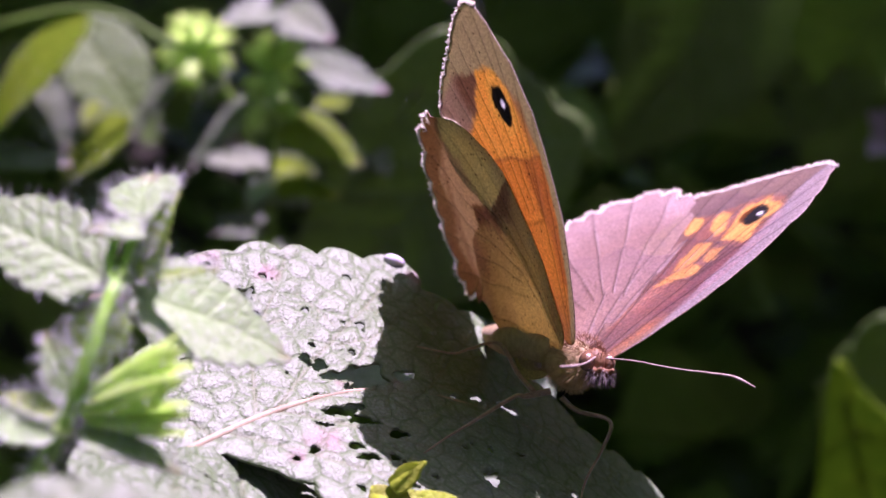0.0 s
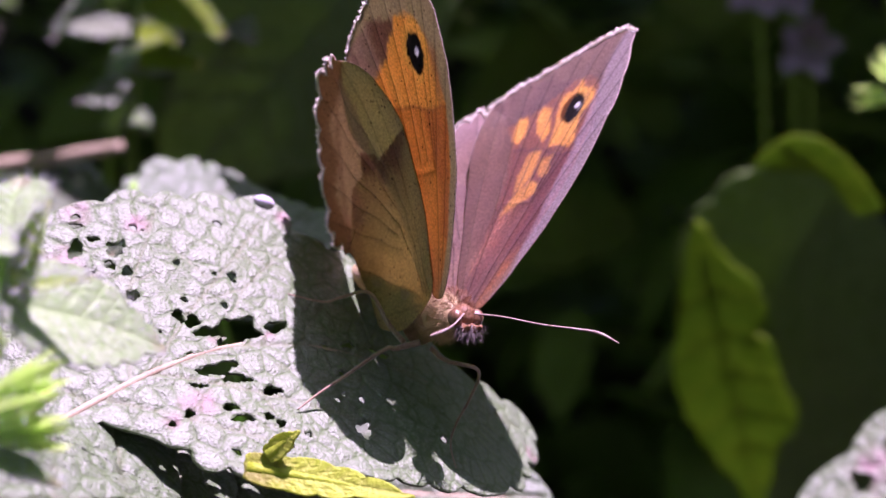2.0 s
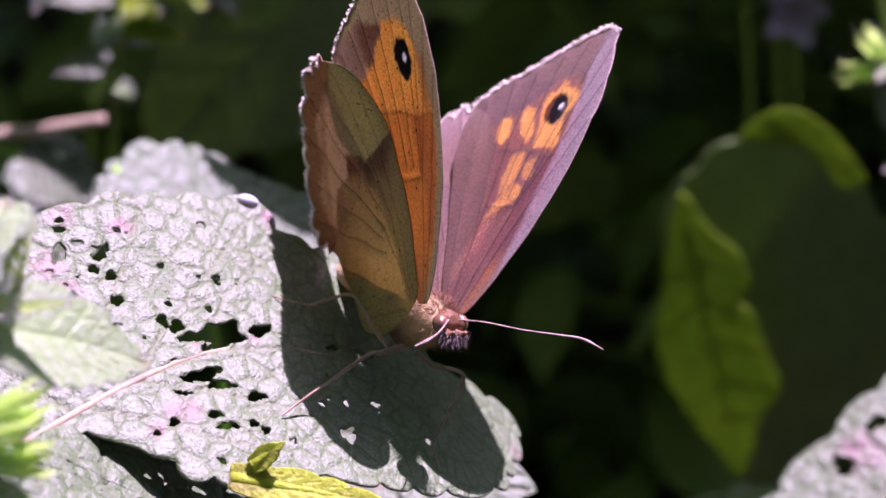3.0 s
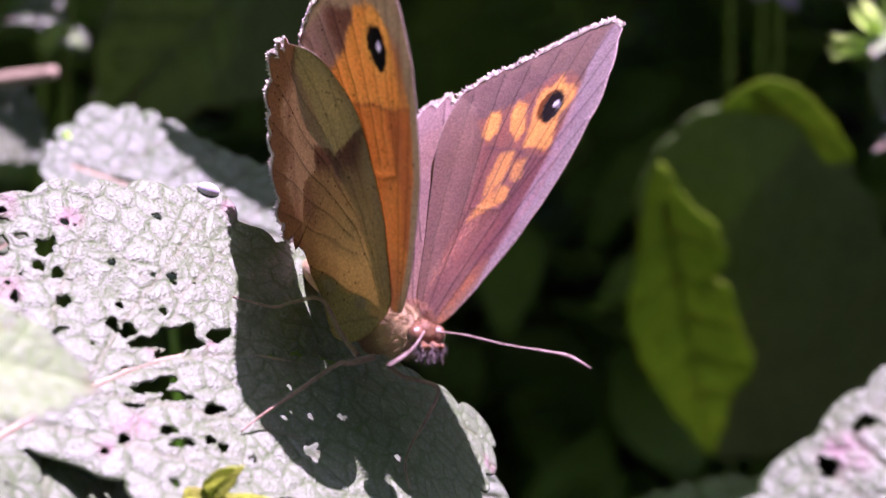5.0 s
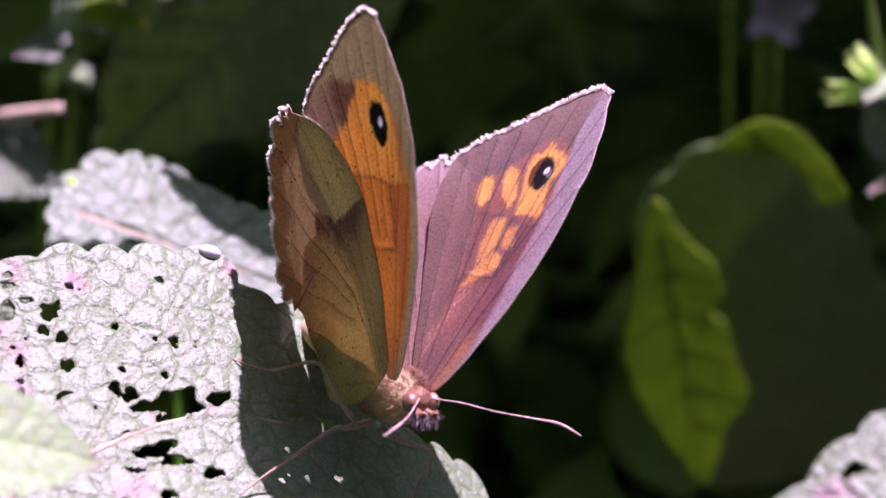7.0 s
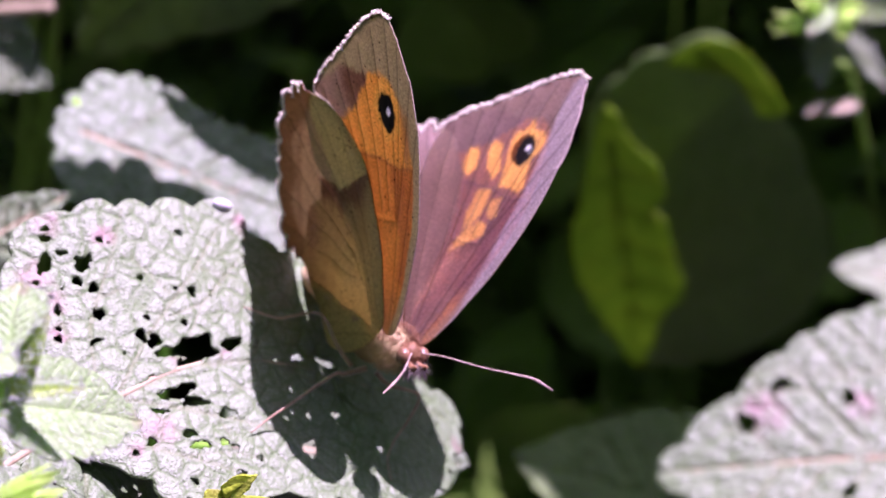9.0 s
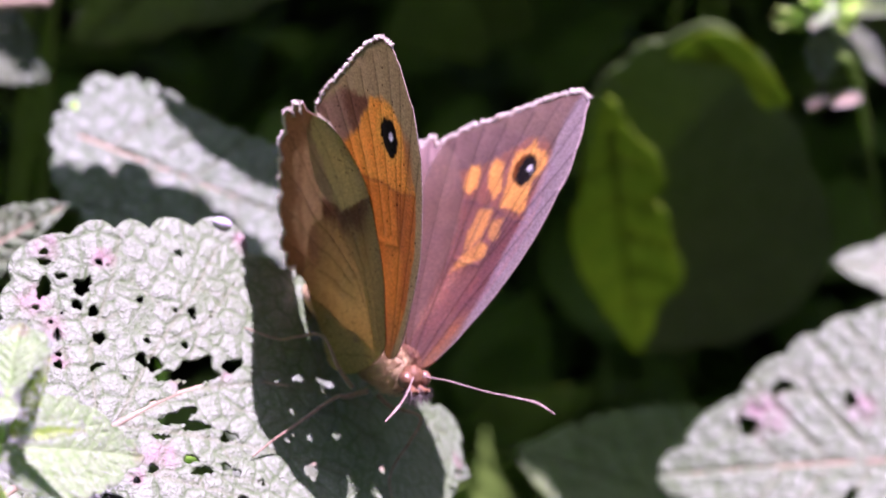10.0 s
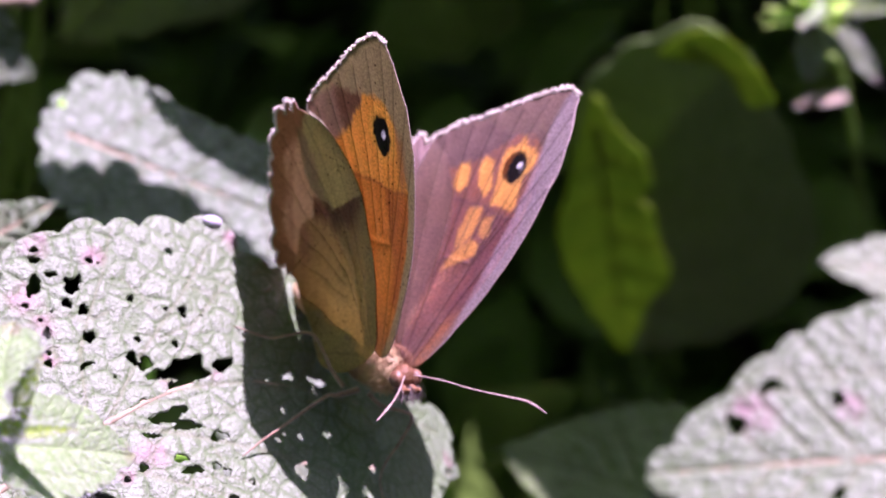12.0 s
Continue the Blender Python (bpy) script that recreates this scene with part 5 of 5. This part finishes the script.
def far_plants():
    sprig((-41.3, 106.0, 17.7), "sunlit green flowering stem with pale calyces and grey-green leaves", [(3.7, 0.0, 17.3), (1.5, 0.0, 7.7), (0.0, 0.0, 0.0), (-2.0, 1.0, -12.2), (-5.9, 6.0, -29.0), (-21.8, 20.0, -112.7)], [
        ((0.0, 0.0, 0.0), (-2.3, -2.0, 3.9)),
        ((0.0, 0.0, 0.0), (-0.4, 2.0, 5.0)),
        ((0.0, 0.0, 0.0), (3.9, -2.0, 4.0)),
        ((0.0, 0.0, 0.0), (5.2, 0.0, -0.2)),
        ((-0.0, 0.0, -0.4), (-2.8, -3.0, -1.6)),
        ((-0.3, 0.0, -1.4), (-3.1, -3.0, -7.0)),
        ((-0.2, 0.0, -1.4), (2.2, -2.0, -6.2)),
        ((0.1, 0.0, 0.7), (1.4, -4.0, -4.1)),
    ], [
        ((2.8, 0.0, 1.1), (14.7, -4.0, -3.7), 6.0, LEAF),
        ((1.8, 0.0, 7.7), (8.8, -4.0, 3.2), 6.0, LEAF),
        ((1.8, 0.0, 8.0), (-4.9, -5.0, 6.8), 5.0, LEAF),
        ((-1.3, 0.0, -2.0), (-11.5, -4.0, -11.0), 3.6, LEAF),
        ((0.4, 0.0, -6.2), (10.3, -3.0, -12.6), 6.5, LEAF_BRIGHT),
        ((4.5, 3.0, -4.3), (11.4, 0.0, -5.5), 2.6, LEAF_BRIGHT),
        ((-2.2, 0.0, -14.2), (6.8, -2.0, -16.3), 4.0, LEAF_BRIGHT),
        ((-2.1, 0.0, -13.5), (-4.9, -2.0, -16.6), 3.0, LEAF_MINT),
        ((9.6, 4.0, -10.0), (13.1, 1.0, -14.4), 3.4, LEAF),
        ((11.6, 6.0, -8.9), (18.1, 3.0, -4.2), 3.4, LEAF_BRIGHT),
    ], 100, 1.50)
    sprig((-52.2, 110.0, 22.2), "sunlit arching green stem with a pale whorl and yellow-green leaves", [(-30.4, 2.0, 4.6), (-17.5, 1.0, 6.2), (-9.8, 0.0, 5.1), (-3.6, 0.0, 0.8), (2.4, 0.0, -4.6), (5.3, 2.0, -14.0), (0.7, 6.0, -36.9), (-17.1, 20.0, -118.8)], [
        ((0.4, 0.0, -0.0), (-0.8, -4.0, 3.1)),
        ((0.4, 0.0, -0.0), (1.7, -2.0, 3.5)),
        ((0.4, 0.0, -0.0), (5.7, -3.0, 1.7)),
        ((0.3, 0.0, -0.4), (-3.3, -4.0, -1.6)),
        ((0.3, 0.0, -0.4), (-0.2, -5.0, -4.8)),
        ((0.7, -0.0, -0.4), (4.7, -3.0, -3.2)),
    ], [
        ((-0.9, 0.0, -1.4), (-8.6, -3.0, -11.0), 3.6, LEAF),
        ((3.3, 0.0, -3.3), (0.3, -4.0, -7.4), 4.0, LEAF),
        ((-13.6, 0.0, 5.5), (-28.1, -4.0, -9.3), 9.0, LEAF_BRIGHT),
        ((-9.8, 0.0, -8.2), (-19.5, -2.0, -16.3), 7.0, LEAF_BRIGHT),
        ((-22.2, 2.0, -2.2), (-18.0, -1.0, -12.1), 6.0, LEAF),
        ((-29.9, -2.0, -11.5), (-16.5, -4.0, -13.4), 4.0, LEAF),
        ((-17.9, 0.0, -14.4), (-14.8, -2.0, -21.2), 4.0, LEAF),
        ((-14.2, 2.0, -6.0), (-15.4, -1.0, -9.4), 3.0, LEAF_BRIGHT),
        ((-18.2, 10.0, 4.5), (-8.4, 8.0, -13.2), 12.0, LEAF_BACK),
    ], 130, 1.50)
    sprig((51.0, 95.0, -9.0), "sunlit flowering stem with pale calyces above the shade", [(-2.5, 0.0, 14.8), (-0.8, 0.0, 6.2), (0.4, 0.0, -0.4), (2.2, 2.0, -5.7), (6.8, 7.0, -13.9), (24.9, 35.0, -74.7)], [
        ((0.4, 0.0, -0.0), (-6.5, -3.0, 1.5)),
        ((0.3, 0.0, 0.4), (-3.8, -3.0, 5.8)),
        ((0.3, 0.0, 0.4), (3.5, -2.0, 4.0)),
        ((0.4, 0.0, -0.0), (1.9, -4.0, 1.1)),
    ], [
        ((-0.3, 0.0, -0.7), (-0.8, -3.0, -7.4), 3.8, LEAF),
        ((2.2, 0.0, -1.1), (8.1, -3.0, -7.5), 3.2, LEAF),
        ((2.6, 0.0, 1.8), (8.9, -3.0, 2.1), 2.6, LEAF_BACK),
        ((6.1, 4.0, -12.3), (-1.2, 2.0, -12.5), 1.4, TWIG),
        ((0.5, 0.0, 2.6), (-2.8, -4.0, 0.4), 3.0, LEAF_MINT),
    ], 160, 1.20)
    sprig((-49.3, 110.0, -2.9), "thin green stem with small pale leaves in dappled light", [(7.2, 0.0, 20.4), (5.8, 0.0, 9.0), (3.6, 1.0, -2.1), (-0.4, 4.0, -16.4), (-15.3, 20.0, -70.4)], [
        ((3.6, 0.0, -0.3), (0.6, -2.0, -3.3)),
    ], [
        ((3.9, 0.0, 1.1), (-2.9, -3.0, 1.0), 3.6, LEAF),
        ((5.2, 0.0, 4.7), (10.8, -2.0, 3.5), 3.2, LEAF),
        ((5.8, 0.0, 9.0), (11.6, -2.0, 6.7), 3.4, LEAF_BRIGHT),
        ((3.6, 1.0, -2.1), (6.0, -2.0, -4.2), 2.4, LEAF_MINT),
        ((5.2, 1.0, 8.9), (-5.8, -2.0, 10.9), 3.4, LEAF),
    ], 190, 1.00)


far_plants()


def twig():
    path = curve_path([(-67.4, 100.0, -8.0), (-54.1, 99.0, -7.3), (-44.9, 98.0, -6.5)], 10)
    tagged(new("twig", mesh_of("twig", *tube(path, np.linspace(1.1, 0.8, len(path)), 8), TWIG)), "dry tan twig lying across the plants", "twig")


twig()


def blossom(at, seed):
    r = np.random.default_rng(seed)
    ob = thing("pink_blossom", Matrix.Translation(Vector(at) * MM), "pale pink blossoms out of focus", "flower", "pink blossoms")
    part("stem", mesh_of("stem", *tube(curve_path([(0, 0, 0), (1, 8, -10), (4, 50, -200)], 8), 0.4), THICKET), ob)
    for k in range(5):
        a = k * 2 * math.pi / 5
        d = np.array([math.cos(a), -0.3, math.sin(a)])
        outline = ovate(6, 4, 60, 0.0)
        me = blade_mesh("petal", outline, (2.7, 0), [((0, 0), (6, 0), 0.2)], lambda x, y: 0.05 * x * x, PETAL, 8, 0.15)
        part("petal", me, ob, "", axes((0, 0, 0), tuple(d), (0, -1, 0.3)))


for at, sd_ in (((40, 150, -2), 1), ((45, 152, -3), 2), ((47, 150, -12), 3)):
    blossom(at, sd_)


def motions():
    """The wings, swept a little forward while half open, close between 1.6 and 2.0 s."""
    turns = [(0.0, 28.2, 50.0, 4.2), (0.5, 27.6, 48.9, 4.2), (1.0, 27.4, 47.6, 4.2), (1.5, 28.2, 46.8, 4.2), (1.65, 28.2, 46.4, 4.2), (1.8, 16.2, 33.5, 0.9), (2.0, 13.8, 30.4, 0), (2.5, 13.0, 29.8, 0), (3.2, 13.1, 29.8, 0), (5.0, 14.4, 31.6, 0), (5.5, 14.6, 31.0, 0), (6.0, 13.5, 30.2, 0), (6.7, 13.5, 30.2, 0), (8.5, 13.3, 29.6, 0), (10, 13.0, 28.8, 0), (12, 12.8, 28.2, 0)]
    for (kind, side), ob in WINGS.items():
        rows = []
        for t, near, far, sweep in turns:
            angle = far if side > 0 else near
            if kind == "hind":
                opened = sweep / 4.2 if side > 0 else 0.0
                angle, sweep = angle + 0.8 + 3.3 * opened, sweep + 11.8 * opened
            rows.append((t, pose(0, side * 0.00107, -side * 0.00049, side * (90 - angle), sweep)))
        walk(ob, rows)


motions()
